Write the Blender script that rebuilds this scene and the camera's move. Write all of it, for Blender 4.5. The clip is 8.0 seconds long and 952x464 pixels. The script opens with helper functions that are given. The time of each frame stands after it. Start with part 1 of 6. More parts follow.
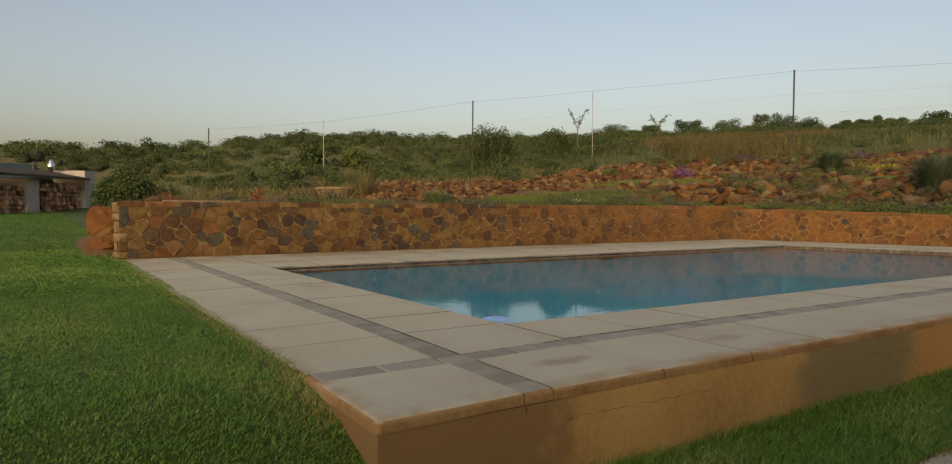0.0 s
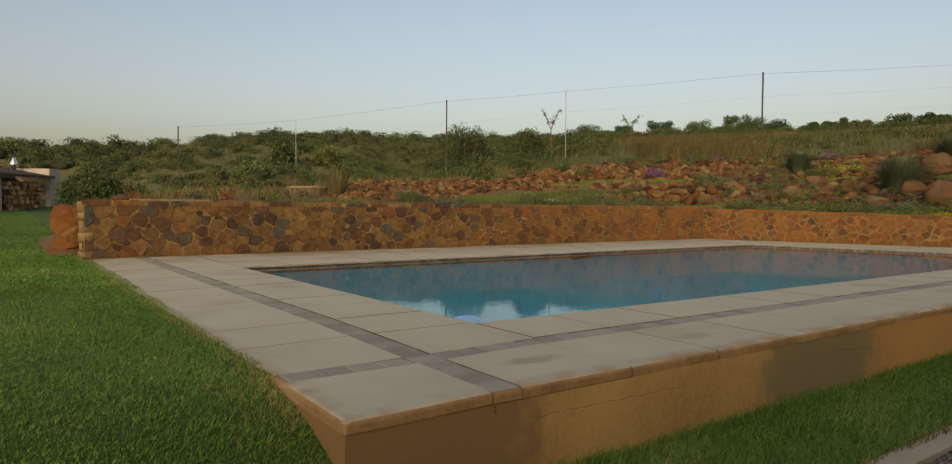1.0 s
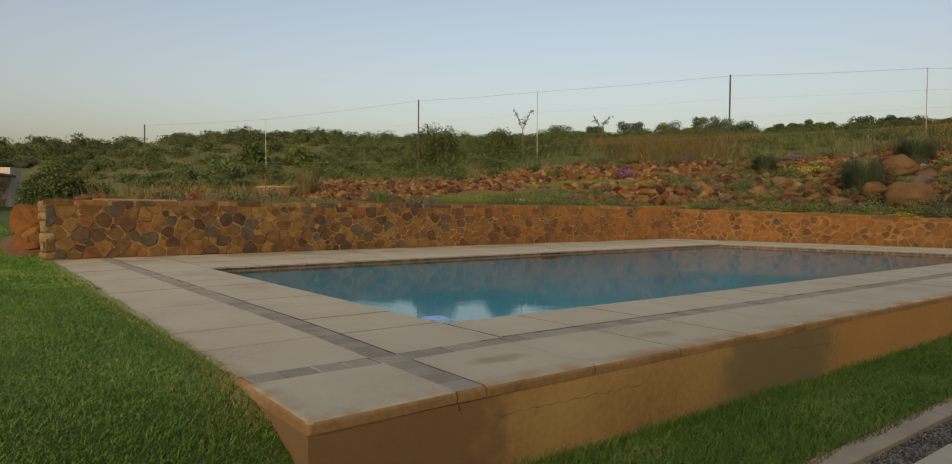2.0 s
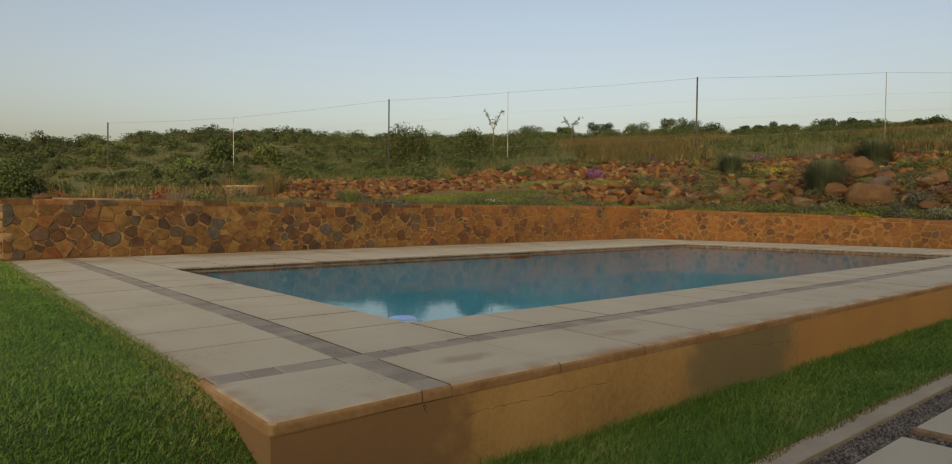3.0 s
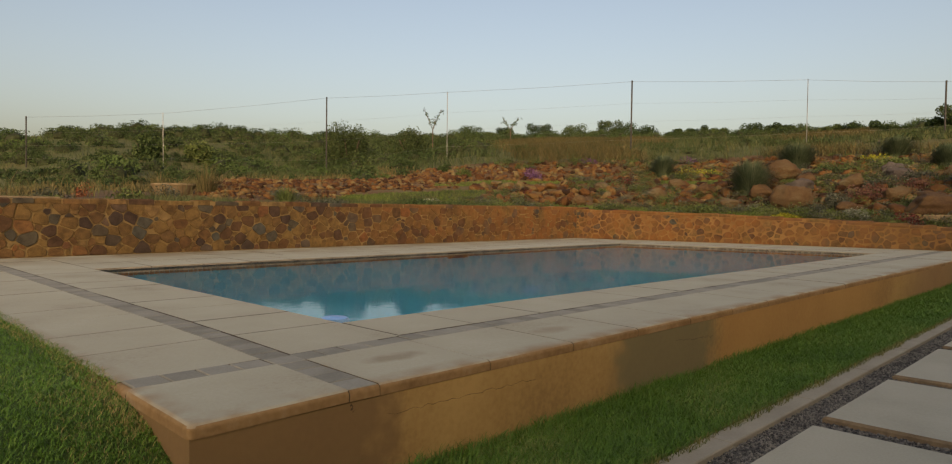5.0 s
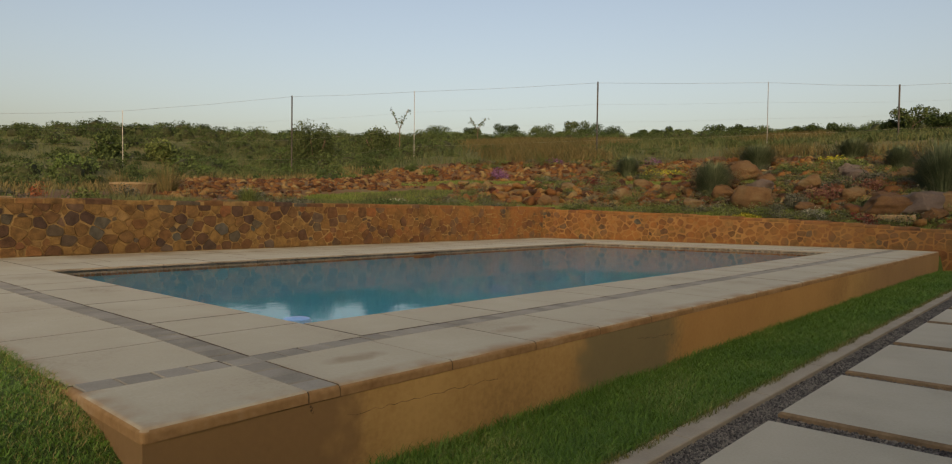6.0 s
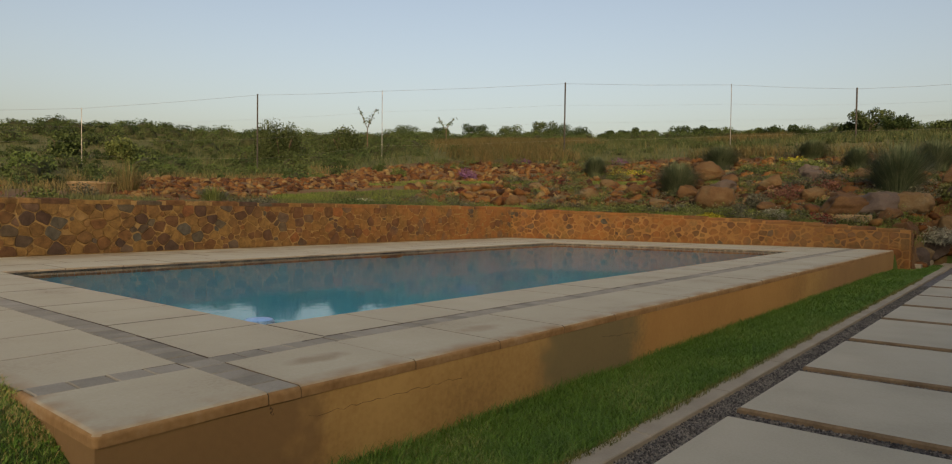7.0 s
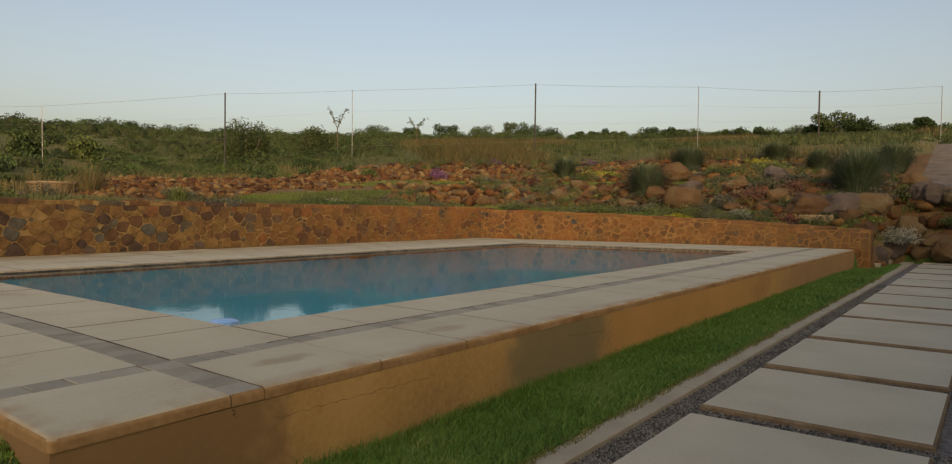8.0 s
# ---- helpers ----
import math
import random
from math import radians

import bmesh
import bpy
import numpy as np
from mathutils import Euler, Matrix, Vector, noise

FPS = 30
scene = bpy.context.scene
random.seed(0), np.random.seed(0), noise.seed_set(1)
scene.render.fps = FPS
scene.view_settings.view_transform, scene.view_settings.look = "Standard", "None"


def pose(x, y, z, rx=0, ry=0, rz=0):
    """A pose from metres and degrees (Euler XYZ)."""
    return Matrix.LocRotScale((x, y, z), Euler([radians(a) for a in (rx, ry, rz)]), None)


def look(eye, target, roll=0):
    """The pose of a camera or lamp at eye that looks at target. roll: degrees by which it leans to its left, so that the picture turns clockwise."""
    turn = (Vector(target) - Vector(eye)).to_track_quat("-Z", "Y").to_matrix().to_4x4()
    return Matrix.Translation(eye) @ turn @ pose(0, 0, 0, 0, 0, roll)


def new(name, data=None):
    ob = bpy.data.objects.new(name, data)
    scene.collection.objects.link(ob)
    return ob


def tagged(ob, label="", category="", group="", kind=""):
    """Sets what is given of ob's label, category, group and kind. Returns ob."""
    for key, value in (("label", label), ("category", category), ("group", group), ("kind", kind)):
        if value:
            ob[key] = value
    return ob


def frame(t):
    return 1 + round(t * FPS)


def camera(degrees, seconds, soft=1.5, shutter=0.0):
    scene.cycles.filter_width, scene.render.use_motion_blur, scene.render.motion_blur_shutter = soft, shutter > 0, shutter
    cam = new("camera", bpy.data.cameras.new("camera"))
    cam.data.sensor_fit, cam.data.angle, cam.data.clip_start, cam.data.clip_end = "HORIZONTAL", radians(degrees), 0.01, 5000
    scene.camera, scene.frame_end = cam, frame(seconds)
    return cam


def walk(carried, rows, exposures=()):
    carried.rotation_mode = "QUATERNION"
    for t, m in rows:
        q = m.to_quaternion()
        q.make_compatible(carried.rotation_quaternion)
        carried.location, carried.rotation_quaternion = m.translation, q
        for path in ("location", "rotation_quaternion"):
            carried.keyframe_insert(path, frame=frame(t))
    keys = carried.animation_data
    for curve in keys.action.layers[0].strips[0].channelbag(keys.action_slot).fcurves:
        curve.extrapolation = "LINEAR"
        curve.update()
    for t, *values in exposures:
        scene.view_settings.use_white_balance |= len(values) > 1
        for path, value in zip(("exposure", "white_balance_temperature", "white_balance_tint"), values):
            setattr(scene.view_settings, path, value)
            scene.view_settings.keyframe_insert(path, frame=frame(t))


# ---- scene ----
cam = camera(69.8, 8.0, 1.15)

PATH = [
    (0, (-0.966, -2.015, 1.012), (0.13, -0.343, 0.947), 0.2),
    (0.5, (-0.959, -2.023, 1.012), (0.168, -0.371, 0.946), 0.3),
    (1, (-0.951, -2.028, 1.012), (0.207, -0.399, 0.946), 0.3),
    (1.5, (-0.944, -2.046, 1.015), (0.245, -0.44, 0.949), 0.3),
    (3, (-0.924, -2.084, 1.012), (0.364, -0.555, 0.947), 0.4),
    (3.5, (-0.916, -2.087, 1.008), (0.403, -0.585, 0.943), 0.4),
    (4, (-0.911, -2.1, 1.007), (0.442, -0.629, 0.943), 0.4),
    (4.5, (-0.904, -2.11, 1.007), (0.48, -0.668, 0.943), 0.5),
    (6, (-0.877, -2.142, 1.006), (0.604, -0.799, 0.943), 0.6),
    (6.5, (-0.87, -2.147, 1.005), (0.641, -0.838, 0.942), 0.6),
    (7, (-0.86, -2.161, 1.003), (0.68, -0.887, 0.941), 0.6),
    (7.5, (-0.858, -2.175, 0.999), (0.708, -0.932, 0.939), 0.5),
    (8, (-0.851, -2.186, 1.002), (0.741, -0.977, 0.942), 0.6),
]
walk(cam, [(t, look(eye, target, roll)) for t, eye, target, roll in PATH], [(0, 0.84, 7750, 16), (8, 0.84, 7750, 16)])

# ---- light ----
SUN_EL, SUN_AZ = radians(19), radians(229)
world = bpy.data.worlds.new("dusk_sky")
scene.world = world
world.use_nodes = True
wn = world.node_tree.nodes
sky = wn.new("ShaderNodeTexSky")
sky.sky_type, sky.sun_disc = "NISHITA", False
sky.sun_elevation, sky.sun_rotation = SUN_EL, SUN_AZ
sky.air_density, sky.dust_density, sky.ozone_density = 1.0, 5.0, 0.6
wn["Background"].inputs["Strength"].default_value = 0.11
world.node_tree.links.new(sky.outputs[0], wn["Background"].inputs["Color"])
sun = new("sun", bpy.data.lights.new("sun", "SUN"))
sun.data.energy, sun.data.angle, sun.data.color = 0.15, radians(60), (1.0, 0.86, 0.68)
sun_dir = Vector((math.sin(SUN_AZ) * math.cos(SUN_EL), math.cos(SUN_AZ) * math.cos(SUN_EL), math.sin(SUN_EL)))
sun.matrix_world = look(sun_dir * 50, (0, 0, 0))
scene.view_settings.exposure = 0.0


# ---- materials ----
def material(name, stops, scale=4.0, fine=60.0, rough=0.8, bump=0.3, island=0.0, objects=0.0, metal=0.0, spec=0.3, detail=5.0, depth=0.01):
    """Colours spread over a coarse noise, broken up by a finer one; optional change from piece to piece."""
    m = bpy.data.materials.new(name)
    m.use_nodes = True
    n, l = m.node_tree.nodes, m.node_tree.links
    b = n["Principled BSDF"]
    tc = n.new("ShaderNodeTexCoord")
    geo = n.new("ShaderNodeNewGeometry")
    n1 = n.new("ShaderNodeTexNoise")
    n1.inputs["Scale"].default_value, n1.inputs["Detail"].default_value = scale, detail
    n2 = n.new("ShaderNodeTexNoise")
    n2.inputs["Scale"].default_value, n2.inputs["Detail"].default_value = fine, 3.0
    for q in (n1, n2):
        l.new(geo.outputs["Position"], q.inputs["Vector"])
    add = n.new("ShaderNodeMath")
    add.operation = "MULTIPLY_ADD"
    l.new(n2.outputs["Fac"], add.inputs[0])
    add.inputs[1].default_value = 0.45
    l.new(n1.outputs["Fac"], add.inputs[2])
    last = add.outputs[0]
    shift = -0.22
    if island or objects:
        extra = n.new("ShaderNodeMath")
        extra.operation = "MULTIPLY_ADD"
        if island:
            l.new(geo.outputs["Random Per Island"], extra.inputs[0])
        else:
            l.new(n.new("ShaderNodeObjectInfo").outputs["Random"], extra.inputs[0])
        extra.inputs[1].default_value = island or objects
        l.new(last, extra.inputs[2])
        last = extra.outputs[0]
        shift -= (island or objects) / 2
    off = n.new("ShaderNodeMath")
    off.operation = "ADD"
    off.inputs[1].default_value = shift
    l.new(last, off.inputs[0])
    ramp = n.new("ShaderNodeValToRGB")
    e = ramp.color_ramp.elements
    while len(e) < len(stops):
        e.new(0.5)
    for q, (p, c) in zip(e, stops):
        q.position, q.color = p, (*c, 1)
    l.new(off.outputs[0], ramp.inputs["Fac"])
    l.new(ramp.outputs["Color"], b.inputs["Base Color"])
    b.inputs["Roughness"].default_value, b.inputs["Metallic"].default_value = rough, metal
    b.inputs["Specular IOR Level"].default_value = spec
    if bump:
        bp = n.new("ShaderNodeBump")
        bp.inputs["Strength"].default_value, bp.inputs["Distance"].default_value = bump, depth
        l.new(add.outputs[0], bp.inputs["Height"])
        l.new(bp.outputs["Normal"], b.inputs["Normal"])
    return m


def add_tints(m, rows):
    """Stains and tone shifts over a material's colour: (axis, from, to, noise scale, tint, strength), where it thickens
    along an axis.
    """
    n, l = m.node_tree.nodes, m.node_tree.links
    b = n["Principled BSDF"]
    colour = b.inputs["Base Color"].links[0].from_socket
    geo, sep = n.new("ShaderNodeNewGeometry"), n.new("ShaderNodeSeparateXYZ")
    l.new(geo.outputs["Position"], sep.inputs[0])
    for axis, lo, hi, scale, tint, most in rows:
        near = n.new("ShaderNodeMapRange")
        near.inputs["From Min"].default_value, near.inputs["From Max"].default_value = lo, hi
        l.new(sep.outputs[axis], near.inputs["Value"])
        nz = n.new("ShaderNodeTexNoise")
        nz.inputs["Scale"].default_value, nz.inputs["Detail"].default_value = scale, 5.0
        l.new(geo.outputs["Position"], nz.inputs["Vector"])
        edge = n.new("ShaderNodeMapRange")
        edge.inputs["From Min"].default_value, edge.inputs["From Max"].default_value = 0.36, 0.62
        edge.inputs["To Max"].default_value = most
        l.new(nz.outputs["Fac"], edge.inputs["Value"])
        mul = n.new("ShaderNodeMath")
        mul.operation = "MULTIPLY"
        l.new(near.outputs[0], mul.inputs[0])
        l.new(edge.outputs[0], mul.inputs[1])
        mix = n.new("ShaderNodeMix")
        mix.data_type = "RGBA"
        l.new(mul.outputs[0], mix.inputs["Factor"])
        l.new(colour, mix.inputs["A"])
        mix.inputs["B"].default_value = (*tint, 1)
        colour = mix.outputs["Result"]
    l.new(colour, b.inputs["Base Color"])
    return m


def add_blotch(m, centre, size, tint, most):
    """One brown stain soaked into a slab."""
    n, l = m.node_tree.nodes, m.node_tree.links
    b = n["Principled BSDF"]
    colour = b.inputs["Base Color"].links[0].from_socket
    geo, mapping, nz, ball = n.new("ShaderNodeNewGeometry"), n.new("ShaderNodeMapping"), n.new("ShaderNodeTexNoise"), n.new("ShaderNodeTexGradient")
    nz.inputs["Scale"].default_value, nz.inputs["Detail"].default_value = 9.0, 5.0
    ball.gradient_type = "SPHERICAL"
    mapping.inputs["Location"].default_value = tuple(-c / q for c, q in zip(centre, size))
    mapping.inputs["Scale"].default_value = tuple(1 / q for q in size)
    l.new(geo.outputs["Position"], mapping.inputs["Vector"])
    l.new(geo.outputs["Position"], nz.inputs["Vector"])
    l.new(mapping.outputs[0], ball.inputs["Vector"])
    mul = n.new("ShaderNodeMath")
    mul.operation = "MULTIPLY"
    l.new(ball.outputs["Fac"], mul.inputs[0])
    l.new(nz.outputs["Fac"], mul.inputs[1])
    gain = n.new("ShaderNodeMapRange")
    gain.inputs["From Min"].default_value, gain.inputs["From Max"].default_value, gain.inputs["To Max"].default_value = 0.1, 0.35, most
    l.new(mul.outputs[0], gain.inputs["Value"])
    mix = n.new("ShaderNodeMix")
    mix.data_type = "RGBA"
    l.new(gain.outputs[0], mix.inputs["Factor"])
    l.new(colour, mix.inputs["A"])
    mix.inputs["B"].default_value = (*tint, 1)
    l.new(mix.outputs["Result"], b.inputs["Base Color"])
    return m


M_slab = material("pale_concrete_slab", [(0.16, (0.209, 0.178, 0.116)), (0.27, (0.318, 0.302, 0.227)), (0.42, (0.366, 0.354, 0.273)), (0.6, (0.382, 0.376, 0.291)), (0.8, (0.413, 0.409, 0.325))], 2.2, 70, 0.8, 0.25, objects=0.12)
add_tints(M_slab, [("Y", 6.6, 8.0, 2.0, (0.19, 0.135, 0.072), 0.75), ("Y", 0.11, -0.01, 5.0, (0.26, 0.172, 0.085), 0.9), ("X", 0.07, -0.03, 6.0, (0.27, 0.185, 0.10), 0.85)])
add_blotch(M_slab, (1.03, 0.31, 0.34), (0.24, 0.10, 0.3), (0.22, 0.178, 0.11), 0.6)
add_blotch(M_slab, (2.12, 0.28, 0.34), (0.26, 0.11, 0.3), (0.24, 0.195, 0.125), 0.55)
M_paver = material("grey_paver", [(0.2, (0.179, 0.178, 0.15)), (0.5, (0.231, 0.23, 0.196)), (0.8, (0.281, 0.281, 0.243))], 6, 80, 0.85, 0.4, objects=0.45)
M_joint = material("sandy_joint", [(0.3, (0.03, 0.0222, 0.015)), (0.7, (0.06, 0.045, 0.03))], 10, 120, 0.95, 0.4)
M_redmortar = material("reddish_mortar", [(0.2, (0.149, 0.0819, 0.0289)), (0.6, (0.224, 0.126, 0.0482)), (0.9, (0.281, 0.182, 0.0803))], 3, 60, 0.95, 0.5)
M_mortar = material("sandy_mortar", [(0.2, (0.151, 0.0957, 0.0362)), (0.6, (0.224, 0.152, 0.0638)), (0.9, (0.27, 0.195, 0.0929))], 3, 60, 0.95, 0.5)
M_lawn = material("lawn_soil_and_thatch", [(0.2, (0.027, 0.0495, 0.0112)), (0.55, (0.045, 0.0825, 0.0155)), (0.85, (0.072, 0.099, 0.0248))], 0.8, 40, 0.95, 0.5)
M_earth = material("red_earth", [(0.2, (0.0612, 0.0336, 0.016)), (0.5, (0.116, 0.068, 0.0304)), (0.8, (0.129, 0.116, 0.052))], 0.8, 12, 0.95, 0.6, depth=0.05)
M_veld = material("dry_veld_ground", [(0.2, (0.06, 0.075, 0.025)), (0.5, (0.082, 0.092, 0.034)), (0.8, (0.135, 0.105, 0.045))], 0.12, 2.5, 0.95, 0.6, depth=0.1)
M_drive = material("brown_gravel_drive", [(0.2, (0.0792, 0.0629, 0.0518)), (0.5, (0.122, 0.104, 0.0888)), (0.8, (0.158, 0.141, 0.122))], 3, 60, 0.95, 0.5)
M_gravel_bed = material("grey_gravel_bed", [(0.2, (0.049, 0.049, 0.0525)), (0.5, (0.112, 0.112, 0.112)), (0.8, (0.21, 0.203, 0.196))], 30, 150, 0.9, 0.8)
M_poolwall = material("turquoise_pool_plaster", [(0.2, (0.035, 0.33, 0.52)), (0.6, (0.05, 0.40, 0.62)), (0.9, (0.075, 0.46, 0.67))], 1, 20, 0.7, 0.1)
M_post = material("weathered_dark_steel", [(0.3, (0.03, 0.028, 0.026)), (0.7, (0.06, 0.055, 0.05))], 8, 80, 0.6, 0.1)


def plaster_material():
    """Ochre render with a damp brown end and a grey-green repaired patch."""
    m = material("ochre_plaster", [(0.25, (0.225, 0.142, 0.058)), (0.5, (0.333, 0.214, 0.08)), (0.75, (0.405, 0.271, 0.105))], 1.4, 40, 0.92, 0.35)
    n, l = m.node_tree.nodes, m.node_tree.links
    b = n["Principled BSDF"]
    geo, nz = n.new("ShaderNodeNewGeometry"), n.new("ShaderNodeTexNoise")
    sep = n.new("ShaderNodeSeparateXYZ")
    l.new(geo.outputs["Position"], nz.inputs["Vector"])
    nz.inputs["Scale"].default_value, nz.inputs["Detail"].default_value = 5.0, 6.0
    l.new(geo.outputs["Position"], sep.inputs[0])
    wob = n.new("ShaderNodeMath")
    wob.operation = "MULTIPLY_ADD"
    l.new(nz.outputs["Fac"], wob.inputs[0])
    wob.inputs[1].default_value = 0.5
    l.new(sep.outputs["X"], wob.inputs[2])
    last = b.inputs["Base Color"].links[0].from_socket
    for stops, colour in (([(0.0, 1), (1.0, 1), (1.06, 0), (20, 0)], (0.178, 0.113, 0.054)), ([(0, 0), (2.55, 0), (2.68, 1), (3.62, 1), (3.80, 0), (20, 0)], (0.155, 0.138, 0.075)), ([(0, 0), (3.8, 0), (4.0, 0.8), (7.0, 0.7), (8.6, 0), (20, 0)], (0.40, 0.222, 0.074)),
                          ([(0, 0), (8.6, 0), (9.6, 0.8), (20, 0.8)], (0.24, 0.15, 0.075))):
        ramp = n.new("ShaderNodeValToRGB")
        e = ramp.color_ramp.elements
        while len(e) < len(stops):
            e.new(0.5)
        for q, (p, v) in zip(e, stops):
            q.position, q.color = p / 20, (v, v, v, 1)
        sc = n.new("ShaderNodeMath")
        sc.operation = "DIVIDE"
        sc.inputs[1].default_value = 20
        l.new(wob.outputs[0], sc.inputs[0])
        l.new(sc.outputs[0], ramp.inputs["Fac"])
        mul = n.new("ShaderNodeMath")
        mul.operation = "MULTIPLY"
        mul.inputs[1].default_value = 0.85
        l.new(ramp.outputs["Color"], mul.inputs[0])
        mix = n.new("ShaderNodeMix")
        mix.data_type = "RGBA"
        l.new(mul.outputs[0], mix.inputs["Factor"])
        l.new(last, mix.inputs["A"])
        mix.inputs["B"].default_value = (*colour, 1)
        last = mix.outputs["Result"]
    l.new(last, b.inputs["Base Color"])
    return m


M_plaster = plaster_material()


def water_material():
    """Clear water: a mirror by Fresnel over a tinted look at the basin."""
    m = bpy.data.materials.new("pool_water")
    m.use_nodes = True
    n, l = m.node_tree.nodes, m.node_tree.links
    n.remove(n["Principled BSDF"])
    gloss, clear, fres, mix = n.new("ShaderNodeBsdfGlossy"), n.new("ShaderNodeBsdfTransparent"), n.new("ShaderNodeFresnel"), n.new("ShaderNodeMixShader")
    gloss.inputs["Roughness"].default_value = 0.03
    clear.inputs["Color"].default_value = (0.75, 0.97, 1.0, 1)
    fres.inputs["IOR"].default_value = 1.333
    geo, bp = n.new("ShaderNodeNewGeometry"), n.new("ShaderNodeBump")
    nz = n.new("ShaderNodeTexNoise")
    nz.inputs["Scale"].default_value, nz.inputs["Detail"].default_value = 9.0, 3.0
    bp.inputs["Strength"].default_value, bp.inputs["Distance"].default_value = 0.045, 0.012
    l.new(geo.outputs["Position"], nz.inputs["Vector"])
    l.new(nz.outputs["Fac"], bp.inputs["Height"])
    for q in (gloss, fres):
        l.new(bp.outputs["Normal"], q.inputs["Normal"])
    l.new(fres.outputs[0], mix.inputs[0])
    l.new(clear.outputs[0], mix.inputs[1])
    l.new(gloss.outputs[0], mix.inputs[2])
    l.new(mix.outputs[0], n["Material Output"].inputs["Surface"])
    return m


M_water = water_material()
M_house = material("ochre_house_render", [(0.3, (0.30, 0.22, 0.13)), (0.7, (0.38, 0.28, 0.17))], 1.5, 40, 0.9, 0.2)


# ---- building helpers ----
def mesh_object(name, verts, faces, mats, parent=None, smooth=False):
    me = bpy.data.meshes.new(name)
    me.from_pydata([tuple(v) for v in verts], [], faces)
    for m in (mats if isinstance(mats, (list, tuple)) else [mats]):
        me.materials.append(m)
    if smooth:
        me.shade_smooth()
    ob = new(name, me)
    ob.parent = parent
    return ob


def part(name, bm, mat, parent=None, label="", smooth=False):
    me = bpy.data.meshes.new(name)
    bm.to_mesh(me)
    bm.free()
    me.materials.append(mat)
    if smooth:
        me.shade_smooth()
    ob = new(name, me)
    ob.parent = parent
    if label:
        tagged(ob, label)
    return ob


def group_empty(name, m, label, category, group="", kind=""):
    ob = new(name)
    ob.matrix_world = m
    ob.empty_display_size = 0.1
    return tagged(ob, label, category, group, kind)


def prism(bm, poly, z0, z1, chamfer=0.0, worn=(0, 0)):
    """A solid over a plan polygon (counter-clockwise), its upper edge worn by a chamfer."""
    poly = [Vector((p[0], p[1])) for p in poly]
    c = sum(poly, Vector((0, 0))) / len(poly)
    rings = [[(p.x, p.y, z0) for p in poly]]
    if chamfer:
        rings.append([(p.x, p.y, z1 - chamfer) for p in poly])
        inner = []
        for p in poly:
            d = p - c
            wx, wy = chamfer + (worn[0] if d.x < 0 else 0), chamfer + (worn[1] if d.y < 0 else 0)
            inner.append((p.x - math.copysign(wx, d.x), p.y - math.copysign(wy, d.y), z1))
        if max(worn) > 0:           # a rounded arris, worn by feet and weather
            drop = [chamfer + 0.02 * (((p - c).x < 0) * (worn[0] > 0) or ((p - c).y < 0) * (worn[1] > 0)) for p in poly]
            rings.pop()
            for k in range(6):
                u, w = 1 - math.cos(k * math.pi / 12), 1 - math.sin(k * math.pi / 12)
                rings.append([(p.x + (q[0] - p.x) * u, p.y + (q[1] - p.y) * u, z1 - h * w) for p, q, h in zip(poly, inner, drop)])
        rings.append(inner)
    else:
        rings.append([(p.x, p.y, z1) for p in poly])
    vs = [[bm.verts.new(v) for v in r] for r in rings]
    n = len(poly)
    for a, b in zip(vs, vs[1:]):
        for i in range(n):
            bm.faces.new((a[i], a[(i + 1) % n], b[(i + 1) % n], b[i]))
    bm.faces.new(vs[-1])
    bm.faces.new(vs[0][::-1])


def box(bm, x0, x1, y0, y1, z0, z1, chamfer=0.0):
    prism(bm, [(x0, y0), (x1, y0), (x1, y1), (x0, y1)], z0, z1, chamfer)


def smooth(a, b, v):
    t = min(1.0, max(0.0, (v - a) / (b - a)))
    return t * t * (3 - 2 * t)


def interp(v, xs, ys):
    return float(np.interp(v, xs, ys))


# ---- plan of the place ----
DECK = 0.34            # top of the paving round the pool
WATER = 0.308
POOL = [(1.37, 1.24), (12.15, 1.24), (11.48, 5.90), (1.37, 5.90)]
BASIN = [(1.345, 1.215), (12.175, 1.215), (11.505, 5.925), (1.345, 5.925)]    # under the overhanging coping
WALL_Y = 8.10          # face of the long stone wall
CORNER_X = 12.95       # where it meets the short one
END_X, END_Y = 14.30, -0.29


def wall_x(y):
    """Face of the short stone wall, which runs slightly askew."""
    return CORNER_X + (END_X - CORNER_X) * (WALL_Y - y) / (WALL_Y - 0.0)


def lawn_z(x, y):
    near = interp(y, [-2.5, -0.72, -0.3, 0.0, 0.15, 0.28, 0.49, 0.75, 1.6, 8, 28, 34, 42, 50, 170, 700], [-0.06, -0.02, 0.05, 0.125, 0.185, 0.235, 0.288, 0.318, 0.340, 0.37, 0.89, 1.6, 3.6, 4.8, 7, 11])
    return near * smooth(0.5, -0.05, x) if y < 0.3 else near


